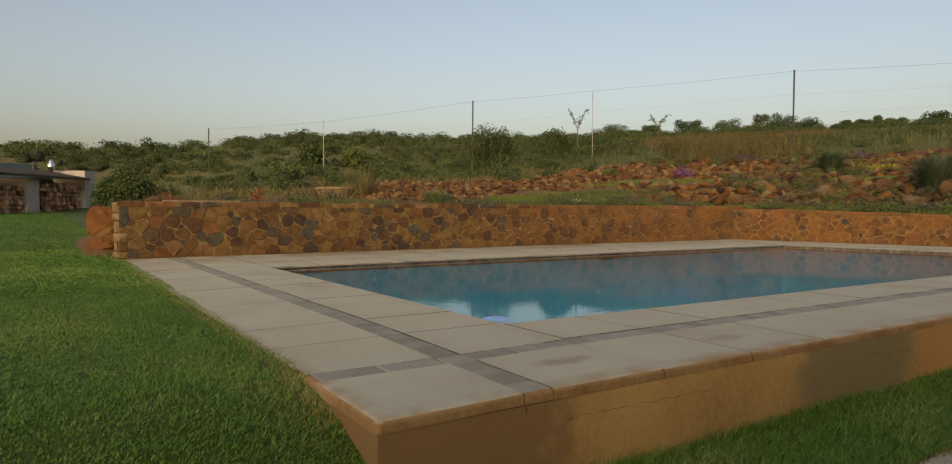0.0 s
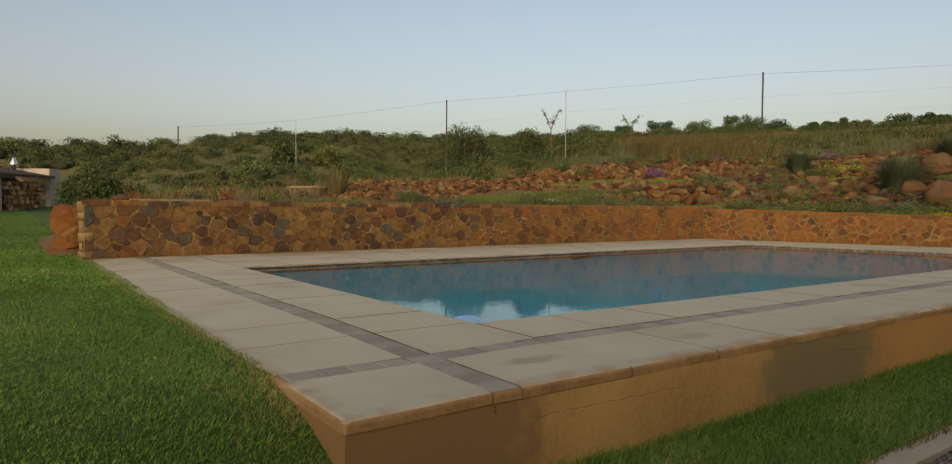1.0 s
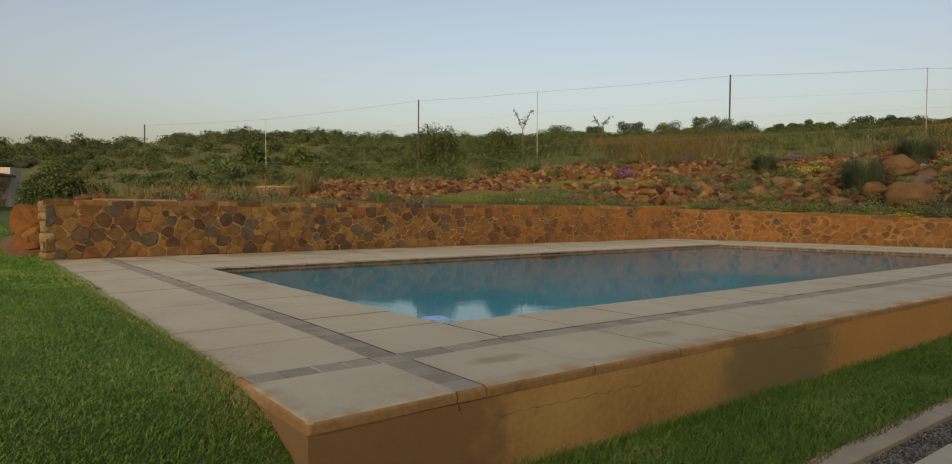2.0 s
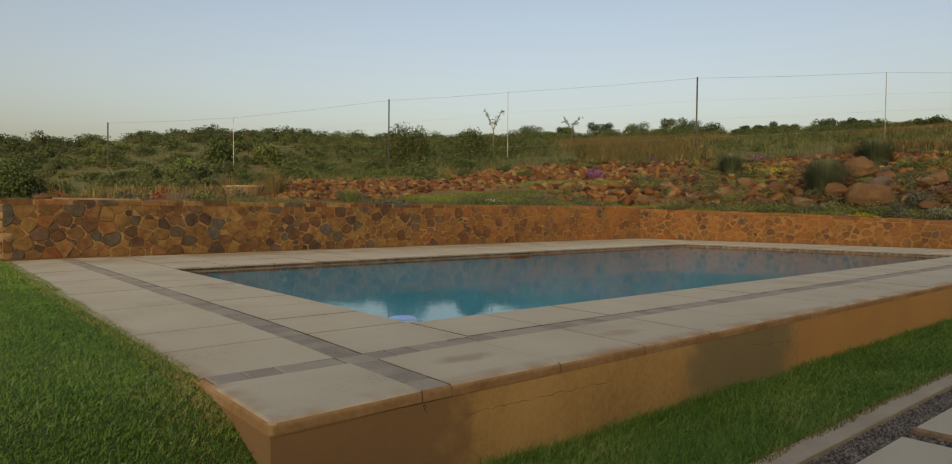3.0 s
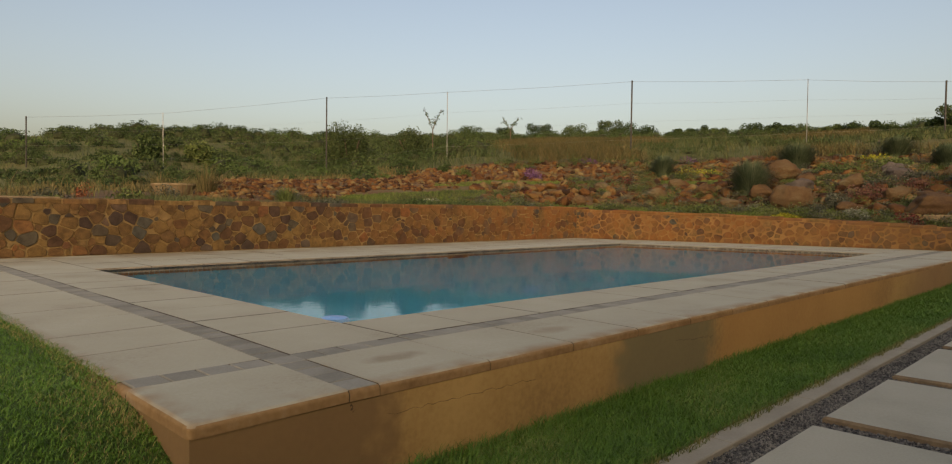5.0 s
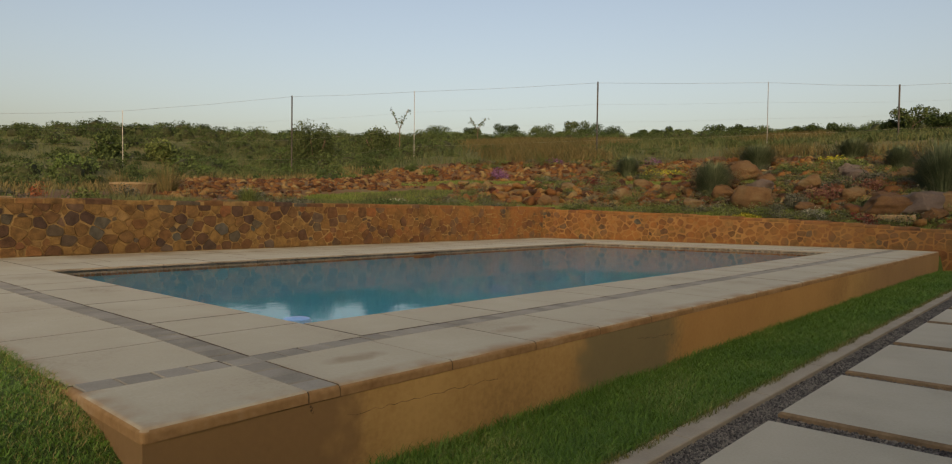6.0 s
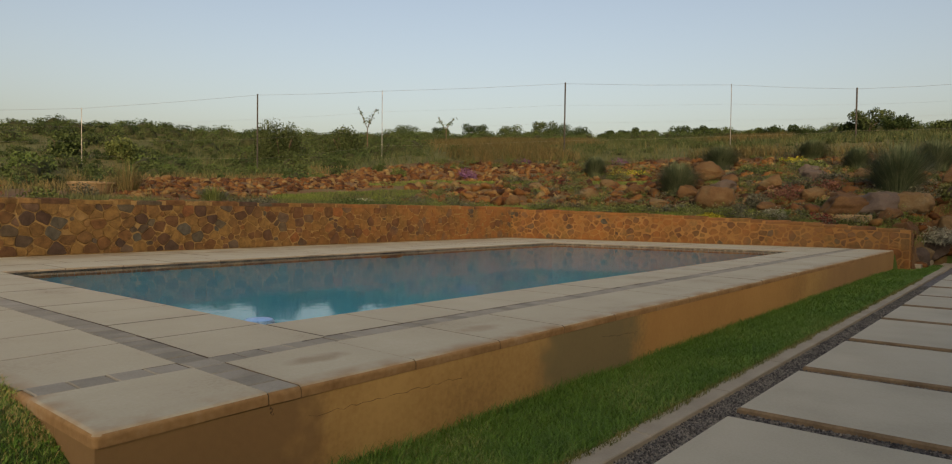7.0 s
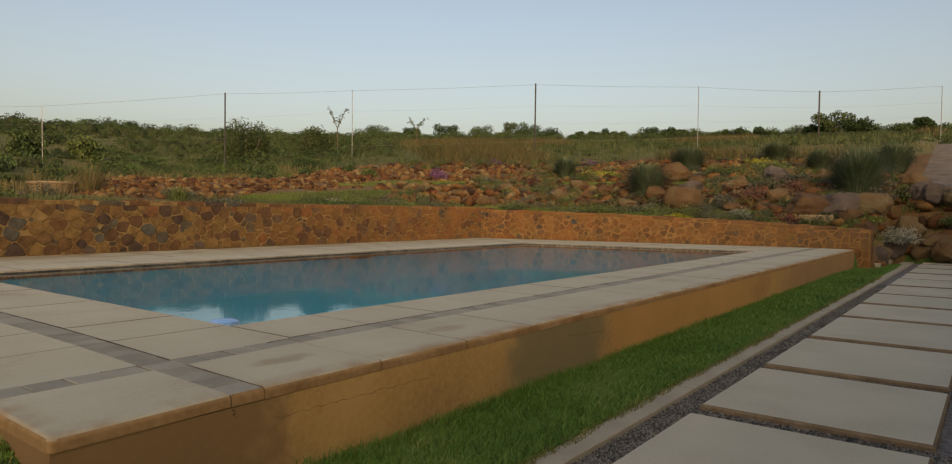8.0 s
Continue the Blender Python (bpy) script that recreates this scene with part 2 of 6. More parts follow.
def garden_z(x, y):
    dx, dy = max(0.0, x - wall_x(y) - 0.3), max(0.0, y - WALL_Y - 0.3)
    d = math.hypot(dx, dy)
    a = math.degrees(math.atan2(x + 1, y + 2))
    right = interp(d, [0, 1.5, 3.0, 4.6, 5.2, 8, 11, 14, 25, 45, 70, 120, 700], [0.98, 1.1, 1.5, 1.85, 1.95, 2.65, 3.4, 3.8, 5.1, 7.1, 8.2, 9, 14])
    right -= (0.98 - interp(y, [-0.42, 1.5, 4.7, 8.1], [0.66, 0.79, 0.93, 0.98])) * smooth(1.4, 0.2, d) * (y < WALL_Y)
    left = interp(d, [0, 3, 8, 13, 20, 27, 34, 40, 60, 160, 700], [1.0, 1.1, 1.4, 1.7, 2.6, 3.8, 5.05, 5.6, 5.85, 7.0, 10])
    far = interp(d, [0, 1, 3, 6, 10, 15, 25, 45, 90, 160, 700], [0.5, 0.65, 0.95, 1.4, 1.7, 2.1, 3.0, 4.4, 7, 12, 20])
    low = max(1.0, lawn_z(-1, y) + 0.12)
    k = smooth(4, 19, a)
    left = low * (1 - k) + left * k
    left *= 1 + 0.12 * smooth(8, 24, a) * smooth(14, 34, d)
    left += 0.42 * smooth(20, 27, a) * smooth(2.2, 6.0, d) * smooth(21, 10, d)     # the rock bank behind the long wall
    k = smooth(28, 52, a)
    z = left * (1 - k) + right * k
    k2 = smooth(88, 98, a)
    return z * (1 - k2) + far * k2


def bank_x(y):
    """Where the garden ends and the lawn begins beyond the wall."""
    return 0.15 + max(0.0, y - 9.5) * 0.09


def region(x, y):
    """lawn, garden or deck, by plan."""
    if y > WALL_Y + 0.17 and x > bank_x(y) or y <= WALL_Y + 0.17 and x > wall_x(y) + 0.17 and y > END_Y + 0.1:
        return "garden"
    if 0.06 < x < wall_x(y) + 0.17 and 0.06 < y < WALL_Y + 0.17:
        return "deck"
    return "lawn"


PATH_END = 16.6


def ground_z(x, y):
    r = region(x, y)
    if r == "deck":
        return -0.2
    if r == "garden":
        z = garden_z(x, y) + 0.05 * noise.noise((x * 0.7, y * 0.7, 0))
        return z * max(smooth(-0.5, 0.05, y), smooth(PATH_END - 0.6, PATH_END + 1.6, x))
    z = lawn_z(x, y)
    if y < -0.7:
        z = min(z, -0.06)
    elif y < 0.3 and x > 0.05:
        z = min(z, -0.02 - 0.03 * smooth(-0.7, -0.3, y)) if x > 0.5 else z
    if x > -0.035 and 0.3 < y <= WALL_Y + 0.2:      # the lawn stops under the lip of the slabs
        z = min(z, DECK - 0.055)
    if y > WALL_Y and x > bank_x(y) - 1.0:      # the bank falls from the garden to the lawn beyond the wall's end
        k = smooth(bank_x(y) - 0.55, bank_x(y), x) * smooth(WALL_Y + 0.1, WALL_Y + 1.0, y)
        z = z * (1 - k) + garden_z(max(x, 0.2), y) * k
    if x > PATH_END - 0.4:
        k = smooth(PATH_END, PATH_END + 1.2, x)
        z = z * (1 - k) + (garden_z(x, max(y, 0)) - 0.1) * k
    return z


# ---- ground: one sheet to the horizon ----
def lines(marks, near0, near1, step, far):
    v = list(np.arange(near0, near1, step)) + list(marks)
    s, p = step, near1
    while p < far:
        v.append(p)
        s *= 1.14
        p += s
    s, p = step, near0
    while p > -far:
        v.append(p)
        s *= 1.14
        p -= s
    v = sorted(set(round(float(q), 3) for q in v))
    out = [v[0]]
    for q in v[1:]:
        if q - out[-1] > 0.05 or q in marks:
            out.append(q)
    return out


def build_ground():
    xs = lines((-0.075, -0.03, 0.05, 0.16), -4, 24, 0.28, 900)
    ys = lines((0.05, WALL_Y + 0.16), -4, 24, 0.28, 900)
    verts = [(x, y, ground_z(x, y)) for y in ys for x in xs]
    w = len(xs)
    faces, idx = [], []
    for j in range(len(ys) - 1):
        for i in range(w - 1):
            cx, cy = (xs[i] + xs[i + 1]) / 2, (ys[j] + ys[j + 1]) / 2
            r = region(cx, cy)
            if r == "deck" and 0.3 < cx < wall_x(cy) - 0.3 and 0.3 < cy < WALL_Y - 0.3:
                continue
            faces.append((j * w + i, j * w + i + 1, (j + 1) * w + i + 1, (j + 1) * w + i))
            d = math.hypot(max(0, cx - wall_x(cy)), max(0, cy - WALL_Y))
            if r == "lawn" and cx < PATH_END + 0.3 and cy < 31 and not (cy > WALL_Y and cx > bank_x(cy) - 0.5) and not (cx > 14.4 and cy > -0.6):
                idx.append(0)
            elif cx > 18.2 and cy < -0.35 - 0.05 * (cx - 18):
                idx.append(3)
            elif d < 9.5 and cy < 30 or cx < 2 and cy < 10:
                idx.append(1)
            else:
                idx.append(2)
    ob = mesh_object("ground", verts, faces, [M_lawn, M_earth, M_veld, M_drive], smooth=True)
    ob.data.polygons.foreach_set("material_index", idx)
    return tagged(ob, "lawn rising into red rocky garden soil and dry bushveld", "ground", kind="structure")


build_ground()


# ---- deck, basin, water ----
def lerp2(a, b, t):
    return (a[0] + (b[0] - a[0]) * t, a[1] + (b[1] - a[1]) * t)


def build_deck_core():
    bm = bmesh.new()
    box(bm, -0.033, wall_x(0.1), -0.015, 0.30, -0.5, DECK - 0.0555)
    ob = part("wall_south", bm, M_plaster)
    tagged(ob, "ochre plastered retaining wall of the raised pool deck, stained and cracked", "wall", kind="structure")
    bm = bmesh.new()
    box(bm, -0.033, 0.30, 0.302, WALL_Y, -0.5, DECK - 0.0555)
    tagged(part("wall_west", bm, M_plaster), "ochre plastered low side wall of the pool deck", "wall", kind="structure")
    bm = bmesh.new()
    a, b, c, d = POOL
    rim = [(a[0] - 0.05, a[1] - 0.05), (b[0] + 0.05, b[1] - 0.05), (c[0] + 0.05, c[1] + 0.05), (d[0] - 0.05, d[1] + 0.05)]
    z0, z1 = DECK - 0.3, DECK - 0.055
    o = [(0.06, 0.06), (wall_x(0.06), 0.06), (CORNER_X + 0.1, WALL_Y + 0.05), (0.06, WALL_Y + 0.05)]
    for i in range(4):
        j = (i + 1) % 4
        prism(bm, [o[i], o[j], rim[j], rim[i]], z0, z1)
    tagged(part("deck_bed", bm, M_joint), "sandy bedding under the paving round the pool", "paving bed", kind="structure")
    bm = bmesh.new()
    fl = -1.15
    top = [bm.verts.new((x, y, DECK - 0.053)) for x, y in BASIN]
    bot = [bm.verts.new((x, y, fl)) for x, y in BASIN]
    for i in range(4):
        j = (i + 1) % 4
        bm.faces.new((top[j], top[i], bot[i], bot[j]))
    bm.faces.new(bot)
    ob = part("pool_basin", bm, M_poolwall)
    tagged(ob, "turquoise plastered basin of the rectangular swimming pool", "pool", kind="structure")
    bm = bmesh.new()
    bm.faces.new([bm.verts.new((x, y, WATER)) for x, y in BASIN])
    ob = part("water", bm, M_water)
    ob.visible_shadow = False
    tagged(ob, "still clear blue pool water reflecting the stone wall", "water", kind="structure")


build_deck_core()


def build_house():
    """An unseen plain house front behind the path, added to block low sky light."""
    bm = bmesh.new()
    box(bm, -24, 17.5, -6.0, -5.7, -0.3, 3.6)
    tagged(part("unseen_house_wall", bm, M_house), "unseen plain house wall beyond the path, added to block low sky light", "wall", kind="structure")


build_house()


# ---- stone walls: cores ----
WALL_T = 0.34


def top_z_short(y):
    return interp(y, [END_Y, 1.5, 4.7, 8.1], [0.735, 0.85, 0.99, 1.07])


def build_wall_cores():
    bm = bmesh.new()
    box(bm, 0.02, CORNER_X + WALL_T, WALL_Y + 0.03, WALL_Y + WALL_T, -0.2, 1.10)
    w1 = tagged(part("wall_north", bm, M_mortar), "low garden wall of ochre and brown field stones in sandy mortar", "stone wall", kind="structure")
    bm = bmesh.new()
    ys = [END_Y + 0.02, 1.5, 4.7, WALL_Y + 0.028]
    for y0, y1 in zip(ys, ys[1:]):
        lo = [bm.verts.new((wall_x(y) + dx, y, z)) for y, dx, z in ((y0, 0.03, -0.2), (y0, WALL_T, -0.2), (y1, WALL_T, -0.2), (y1, 0.03, -0.2))]
        hi = [bm.verts.new((wall_x(y) + dx, y, top_z_short(y) - 0.02)) for y, dx in ((y0, 0.03), (y0, WALL_T), (y1, WALL_T), (y1, 0.03))]
        bm.faces.new(hi)
        for i in range(4):
            bm.faces.new((lo[i], lo[(i + 1) % 4], hi[(i + 1) % 4], hi[i]))
    w2 = tagged(part("wall_east", bm, M_redmortar), "short stone wall stepping down beside the pool deck", "stone wall", kind="structure")
    return w1, w2


W_NORTH, W_EAST = build_wall_cores()


# ---- fence ----
def tube(bm, a, b, r, sides=6):
    a, b = Vector(a), Vector(b)
    m = Matrix.Translation((a + b) / 2) @ (b - a).to_track_quat("Z", "Y").to_matrix().to_4x4()
    bmesh.ops.create_cone(bm, cap_ends=True, segments=sides, radius1=r, radius2=r, depth=(b - a).length, matrix=m)


FENCE = [((6.58, 33.87), 5.0, 1), ((10.46, 28.27), 5.06, 0), ((15.81, 23.9), 5.9, 1), ((18.35, 18.8), 5.9, 0), ((22.3, 12.5), 6.1, 1),
         ((25.3, 7.0), 5.9, 0), ((27.86, 3.25), 5.72, 1), ((30.1, -0.5), 5.9, 0)]


def build_fence():
    fence = group_empty("wire_fence", pose(22, 12, 0), "tall wire fence with dark steel posts and thin droppers", "fence")
    tops = []
    for (x, y), top, thick in FENCE:
        z = ground_z(x, y)
        bm = bmesh.new()
        if thick:
            tube(bm, (0, 0, -0.3), (0.02, 0, top - z), 0.03, 8)
        else:
            tube(bm, (0, 0, -0.2), (0, 0, top - z), 0.013, 6)
        ob = part("post" if thick else "dropper", bm, M_post if thick else M_wire, fence)
        ob.matrix_parent_inverse = fence.matrix_world.inverted()
        ob.matrix_basis = pose(x, y, z)
        if thick:
            bm = bmesh.new()
            bmesh.ops.create_cone(bm, cap_ends=True, segments=8, radius1=0.036, radius2=0.025, depth=0.04, matrix=pose(0.02, 0, top - z))
            part("post_cap", bm, M_post, ob)
        tops.append((Vector((x, y, z)), top))
    bpy.context.view_layer.update()
    for k in (0.0, 0.3, 0.55, 0.8):
        for (a, ta), (b, tb) in zip(tops, tops[1:]):
            bm = bmesh.new()
            p0 = Vector((a.x, a.y, ta - 0.03 - k * (ta - a.z)))
            p1 = Vector((b.x, b.y, tb - 0.03 - k * (tb - b.z)))
            mid = (p0 + p1) / 2 - Vector((0, 0, 0.03))
            r = 0.004 if k == 0 else 0.0016
            tube(bm, p0, mid, r, 4)
            tube(bm, mid, p1, r, 4)
            ob = part("wire", bm, M_wire, fence)
            ob.matrix_parent_inverse = fence.matrix_world.inverted()


M_wire = material("galvanised_wire", [(0.3, (0.25, 0.25, 0.25)), (0.7, (0.34, 0.34, 0.33))], 8, 80, 0.5, 0.0, metal=0.6)
build_fence()


# ---- pool things ----
FLOAT_XY = (1.56, 1.60)


def build_floater():
    x, y = FLOAT_XY
    fl = group_empty("chlorine_floater", pose(x, y, WATER - 0.046), "pale blue plastic chlorine floater lying on the water", "pool floater")
    bm = bmesh.new()
    prof = [(0.0, 0.05), (0.075, 0.05), (0.088, 0.044), (0.095, 0.028), (0.095, -0.005), (0.08, -0.02), (0.04, -0.03), (0.035, -0.12), (0.0, -0.12)]
    spin(bm, prof, 28)
    ring = part("float_ring", bm, M_blue, fl, smooth=True)
    bm = bmesh.new()
    spin(bm, [(0.0, 0.0535), (0.03, 0.0535), (0.034, 0.052), (0.034, 0.048), (0.0, 0.048)], 20)
    part("cap", bm, M_blue, ring, smooth=True)


def spin(bm, prof, sides):
    rings = []
    for r, z in prof:
        if r < 1e-6:
            rings.append([bm.verts.new((0, 0, z))])
        else:
            rings.append([bm.verts.new((r * math.cos(i * 2 * math.pi / sides), r * math.sin(i * 2 * math.pi / sides), z)) for i in range(sides)])
    for a, b in zip(rings, rings[1:]):
        for i in range(sides):
            j = (i + 1) % sides
            f = [a[i % len(a)], a[j % len(a)], b[j % len(b)], b[i % len(b)]]
            f = list(dict.fromkeys(f))
            if len(f) > 2:
                bm.faces.new(f)
    bmesh.ops.recalc_face_normals(bm, faces=bm.faces)


M_blue = material("pale_blue_plastic", [(0.3, (0.16, 0.36, 0.72)), (0.7, (0.22, 0.44, 0.80))], 5, 60, 0.4, 0.05, spec=0.5)
build_floater()


# ---- firewood store beside the lawn ----
M_concrete = material("grey_cement_render", [(0.2, (0.25, 0.235, 0.21)), (0.6, (0.34, 0.32, 0.29)), (0.9, (0.40, 0.38, 0.35))], 2, 30, 0.9, 0.3)
M_roof = material("dark_roof_sheet", [(0.3, (0.05, 0.042, 0.036)), (0.7, (0.085, 0.072, 0.06))], 2, 30, 0.95, 0.2, spec=0.05)
M_log = material("split_firewood", [(0.2, (0.12, 0.065, 0.035)), (0.5, (0.30, 0.17, 0.095)), (0.8, (0.48, 0.33, 0.2))], 8, 40, 0.9, 0.5, objects=0.6)
M_steel = material("bright_galvanised_steel", [(0.3, (0.62, 0.63, 0.65)), (0.7, (0.75, 0.76, 0.78))], 6, 50, 0.25, 0.05, metal=1.0)
M_net = material("dark_teal_shade_cloth", [(0.3, (0.011, 0.03, 0.0341)), (0.7, (0.0193, 0.045, 0.0496))], 6, 90, 0.9, 0.2)


def build_shed():
    org = pose(-2.42, 24.93, 0.83, 0, 0, 52)
    shed = group_empty("firewood_store", org, "low grey rendered firewood store with a dark sheet roof", "firewood store")
    x0, x1, dep, h = -4.2, 5.98, 1.5, 1.26
    def b(name, mat, *dims, label=""):
        bm = bmesh.new()
        box(bm, *dims)
        return part(name, bm, mat, shed, label)
    b("back_wall", M_concrete, x0, x1, dep - 0.2, dep, -0.4, h)
    b("side_wall", M_concrete, x1 - 0.62, x1, -0.05, dep - 0.202, -0.4, h + 0.42)
    for px in (2.35, -0.9, -4.2):
        b("pillar", M_concrete, px, px + 0.55, 0.0, dep - 0.204, -0.4, h)
    bm = bmesh.new()
    v = [bm.verts.new(c) for c in ((x0 - 0.2, -0.28, h + 0.02), (x1 - 0.63, -0.28, h + 0.02), (x1 - 0.63, dep + 0.1, h + 0.34), (x0 - 0.2, dep + 0.1, h + 0.34))]
    f = bm.faces.new(v)
    top = bmesh.ops.extrude_face_region(bm, geom=[f])
    bmesh.ops.translate(bm, verts=[e for e in top["geom"] if isinstance(e, bmesh.types.BMVert)], vec=(0, 0, 0.09))
    bmesh.ops.recalc_face_normals(bm, faces=bm.faces)
    roof = part("roof", bm, M_roof, shed)
    bm = bmesh.new()
    spin(bm, [(0.0, 0.0), (0.075, 0.0), (0.075, 0.16), (0.115, 0.2), (0.14, 0.3), (0.115, 0.4), (0.07, 0.46), (0.06, 0.55), (0.0, 0.57)], 16)
    fl = part("roof_vent", bm, M_steel, roof, "shiny round steel roof vent", smooth=True)
    fl.matrix_basis = pose(5.0, dep - 0.4, h + 0.26)
    rng = random.Random(4)
    log = None
    for s0, s1 in ((-0.34, 2.34), (2.92, 5.34)):
        pile = group_empty("firewood_pile", org @ pose((s0 + s1) / 2, 0.15, -0.02), "stacked split firewood logs filling a bay of the store", "firewood", "firewood piles")
        w = (s1 - s0) / 2
        z, row = 0.07, 0
        while z < h - 0.09 - (0.12 if s0 < 0 else 0):
            x = -w + 0.09 + (0.08 if row % 2 else 0)
            while x < w - 0.06:
                r = rng.uniform(0.075, 0.11)
                if log is None:
                    bm = bmesh.new()
                    n = 9
                    ring = [(math.cos(i * 6.283 / n) * rng.uniform(0.8, 1.1), math.sin(i * 6.283 / n) * rng.uniform(0.75, 1.1)) for i in range(n)]
                    f0 = [bm.verts.new((cx, 0, cz)) for cx, cz in ring]
                    f1 = [bm.verts.new((cx, 0.9, cz)) for cx, cz in ring]
                    bm.faces.new(f0), bm.faces.new(f1[::-1])
                    for i in range(n):
                        bm.faces.new((f0[i], f1[i], f1[(i + 1) % n], f0[(i + 1) % n]))
                    bmesh.ops.recalc_face_normals(bm, faces=bm.faces)
                    log = bpy.data.meshes.new("log")
                    bm.to_mesh(log)
                    bm.free()
                    log.materials.append(M_log)
                ob = new("log", log)
                ob.parent = pile
                ob.matrix_basis = pose(x, rng.uniform(-0.1, 0.12), z, 0, rng.uniform(0, 360), rng.uniform(-4, 4)) @ Matrix.Diagonal((r, 1, r, 1))
                x += r * 2 + 0.005
            z += 0.165
            row += 1


def build_shade():
    g = group_empty("shade_structure", pose(-3.6, 33, ground_z(-3.6, 33)), "dark teal shade cloth stretched over steel poles", "shade cloth")
    bm = bmesh.new()
    v = [bm.verts.new(c) for c in ((-4, 0, 0.75), (2.8, 0, 0.85), (3.0, 3, 1.55), (-4, 3, 1.7))]
    f = bm.faces.new(v)
    top = bmesh.ops.extrude_face_region(bm, geom=[f])
    bmesh.ops.translate(bm, verts=[e for e in top["geom"] if isinstance(e, bmesh.types.BMVert)], vec=(0, 0, 0.03))
    part("cloth", bm, M_net, g)
    for x, y, h in ((-3.9, 0, 0.8), (2.85, 0, 1.55), (2.95, 2.95, 1.7), (-3.9, 2.95, 1.75)):
        bm = bmesh.new()
        tube(bm, (x, y, -0.3), (x, y, h), 0.05, 8)
        part("pole", bm, M_post, g)


build_shed()
build_shade()


# ---- kerb, gravel and stepping path ----
def build_path():
    bm = bmesh.new()
    x = -4.0
    while x < PATH_END:
        box(bm, x + 0.0015, min(x + 0.9985, PATH_END), -0.838, -0.718, -0.2, 0.0, 0.005)
        x += 1.0
    tagged(part("kerb", bm, M_kerb), "narrow grey concrete edging strip between lawn and gravel", "kerb", kind="structure")
    bm = bmesh.new()
    box(bm, 14.9, PATH_END, -0.712, -0.6, -0.2, 0.0, 0.008)
    box(bm, 14.6, 16.7, -0.42, -0.3, -0.2, 0.06, 0.008)
    tagged(part("kerb", bm, M_kerb), "pale concrete edging at the end of the lawn strip", "kerb", kind="structure")
    bm = bmesh.new()
    box(bm, -4.0, PATH_END + 0.4, -4.4, -0.839, -0.2, -0.028)
    return tagged(part("path", bm, M_gravel_bed), "grey gravel path with large pale concrete stepping slabs", "path", kind="structure")


M_kerb = material("grey_concrete_edging", [(0.2, (0.241, 0.221, 0.172)), (0.6, (0.314, 0.294, 0.23)), (0.9, (0.366, 0.345, 0.271))], 4, 80, 0.85, 0.3)
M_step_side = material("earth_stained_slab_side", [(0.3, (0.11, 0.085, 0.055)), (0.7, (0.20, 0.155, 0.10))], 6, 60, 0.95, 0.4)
M_step = material("grey_concrete_step", [(0.2, (0.325, 0.319, 0.251)), (0.5, (0.388, 0.383, 0.305)), (0.8, (0.43, 0.427, 0.346))], 1.6, 90, 0.85, 0.2, objects=0.15)
PATH_OB = build_path()


def build_gravel():
    rng = np.random.default_rng(7)
    oct_v = np.array([(1, 0, 0), (-1, 0, 0), (0, 1, 0), (0, -1, 0), (0, 0, 0.8), (0, 0, -0.8)], float)
    oct_f = np.array([(0, 2, 4), (2, 1, 4), (1, 3, 4), (3, 0, 4), (2, 0, 5), (1, 2, 5), (3, 1, 5), (0, 3, 5)])
    n1, n2 = 15000, 10000
    xs = np.concatenate([0.9 + 10 * rng.random(n1) ** 1.6, 2.4 + 0.0 * rng.random(n2)])
    ys = np.concatenate([-0.84 - 0.145 * rng.random(n1), -0.98 - 1.15 * rng.random(n2)])
    k = np.floor(rng.random(n2) ** 1.7 * 7)
    xs[n1:] = np.array(STEPS)[4 + k.astype(int)] - 0.15 * rng.random(n2)
    r = 0.0032 + 0.0052 * rng.random(n1 + n2)
    zs = -0.026 + 0.004 * rng.random(n1 + n2)
    ang = rng.random(n1 + n2) * 6.283
    sc = r[:, None] * (0.7 + 0.6 * rng.random((n1 + n2, 3)))
    v = oct_v[None] * sc[:, None, :]
    c, s = np.cos(ang)[:, None], np.sin(ang)[:, None]
    vx, vy = v[..., 0] * c - v[..., 1] * s, v[..., 0] * s + v[..., 1] * c
    v = np.stack([vx + xs[:, None], vy + ys[:, None], v[..., 2] + zs[:, None]], -1)
    f = (oct_f[None] + 6 * np.arange(n1 + n2)[:, None, None]).reshape(-1, 3)
    tagged(fast_mesh("gravel", v.reshape(-1, 3), f, M_gravel), "loose grey gravel between the stepping slabs", "gravel", kind="stuff")


def fast_mesh(name, verts, faces, mats, parent=None, smooth=False):
    """A mesh from numpy arrays of points and equal-sided faces."""
    me = bpy.data.meshes.new(name)
    n, k = faces.shape
    me.vertices.add(len(verts))
    me.vertices.foreach_set("co", np.asarray(verts, np.float32).ravel())
    me.loops.add(n * k)
    me.loops.foreach_set("vertex_index", faces.astype(np.int32).ravel())
    me.polygons.add(n)
    me.polygons.foreach_set("loop_start", np.arange(0, n * k, k, dtype=np.int32))
    me.update(calc_edges=True)
    for m in (mats if isinstance(mats, (list, tuple)) else [mats]):
        me.materials.append(m)
    if smooth:
        me.shade_smooth()
    ob = new(name, me)
    ob.parent = parent
    return ob


STEPS = [-3.8, -2.5, -1.2, 0.1, 1.40, 2.69, 3.955, 5.34, 6.84, 8.13, 9.4, 10.75, 12.1, 13.5, 14.9, 16.25, 17.2]
M_gravel = material("grey_gravel_stones", [(0.15, (0.028, 0.0298, 0.032)), (0.5, (0.0784, 0.0833, 0.0842)), (0.85, (0.201, 0.203, 0.186))], 8, 100, 0.85, 0.0, island=0.8)
build_gravel()


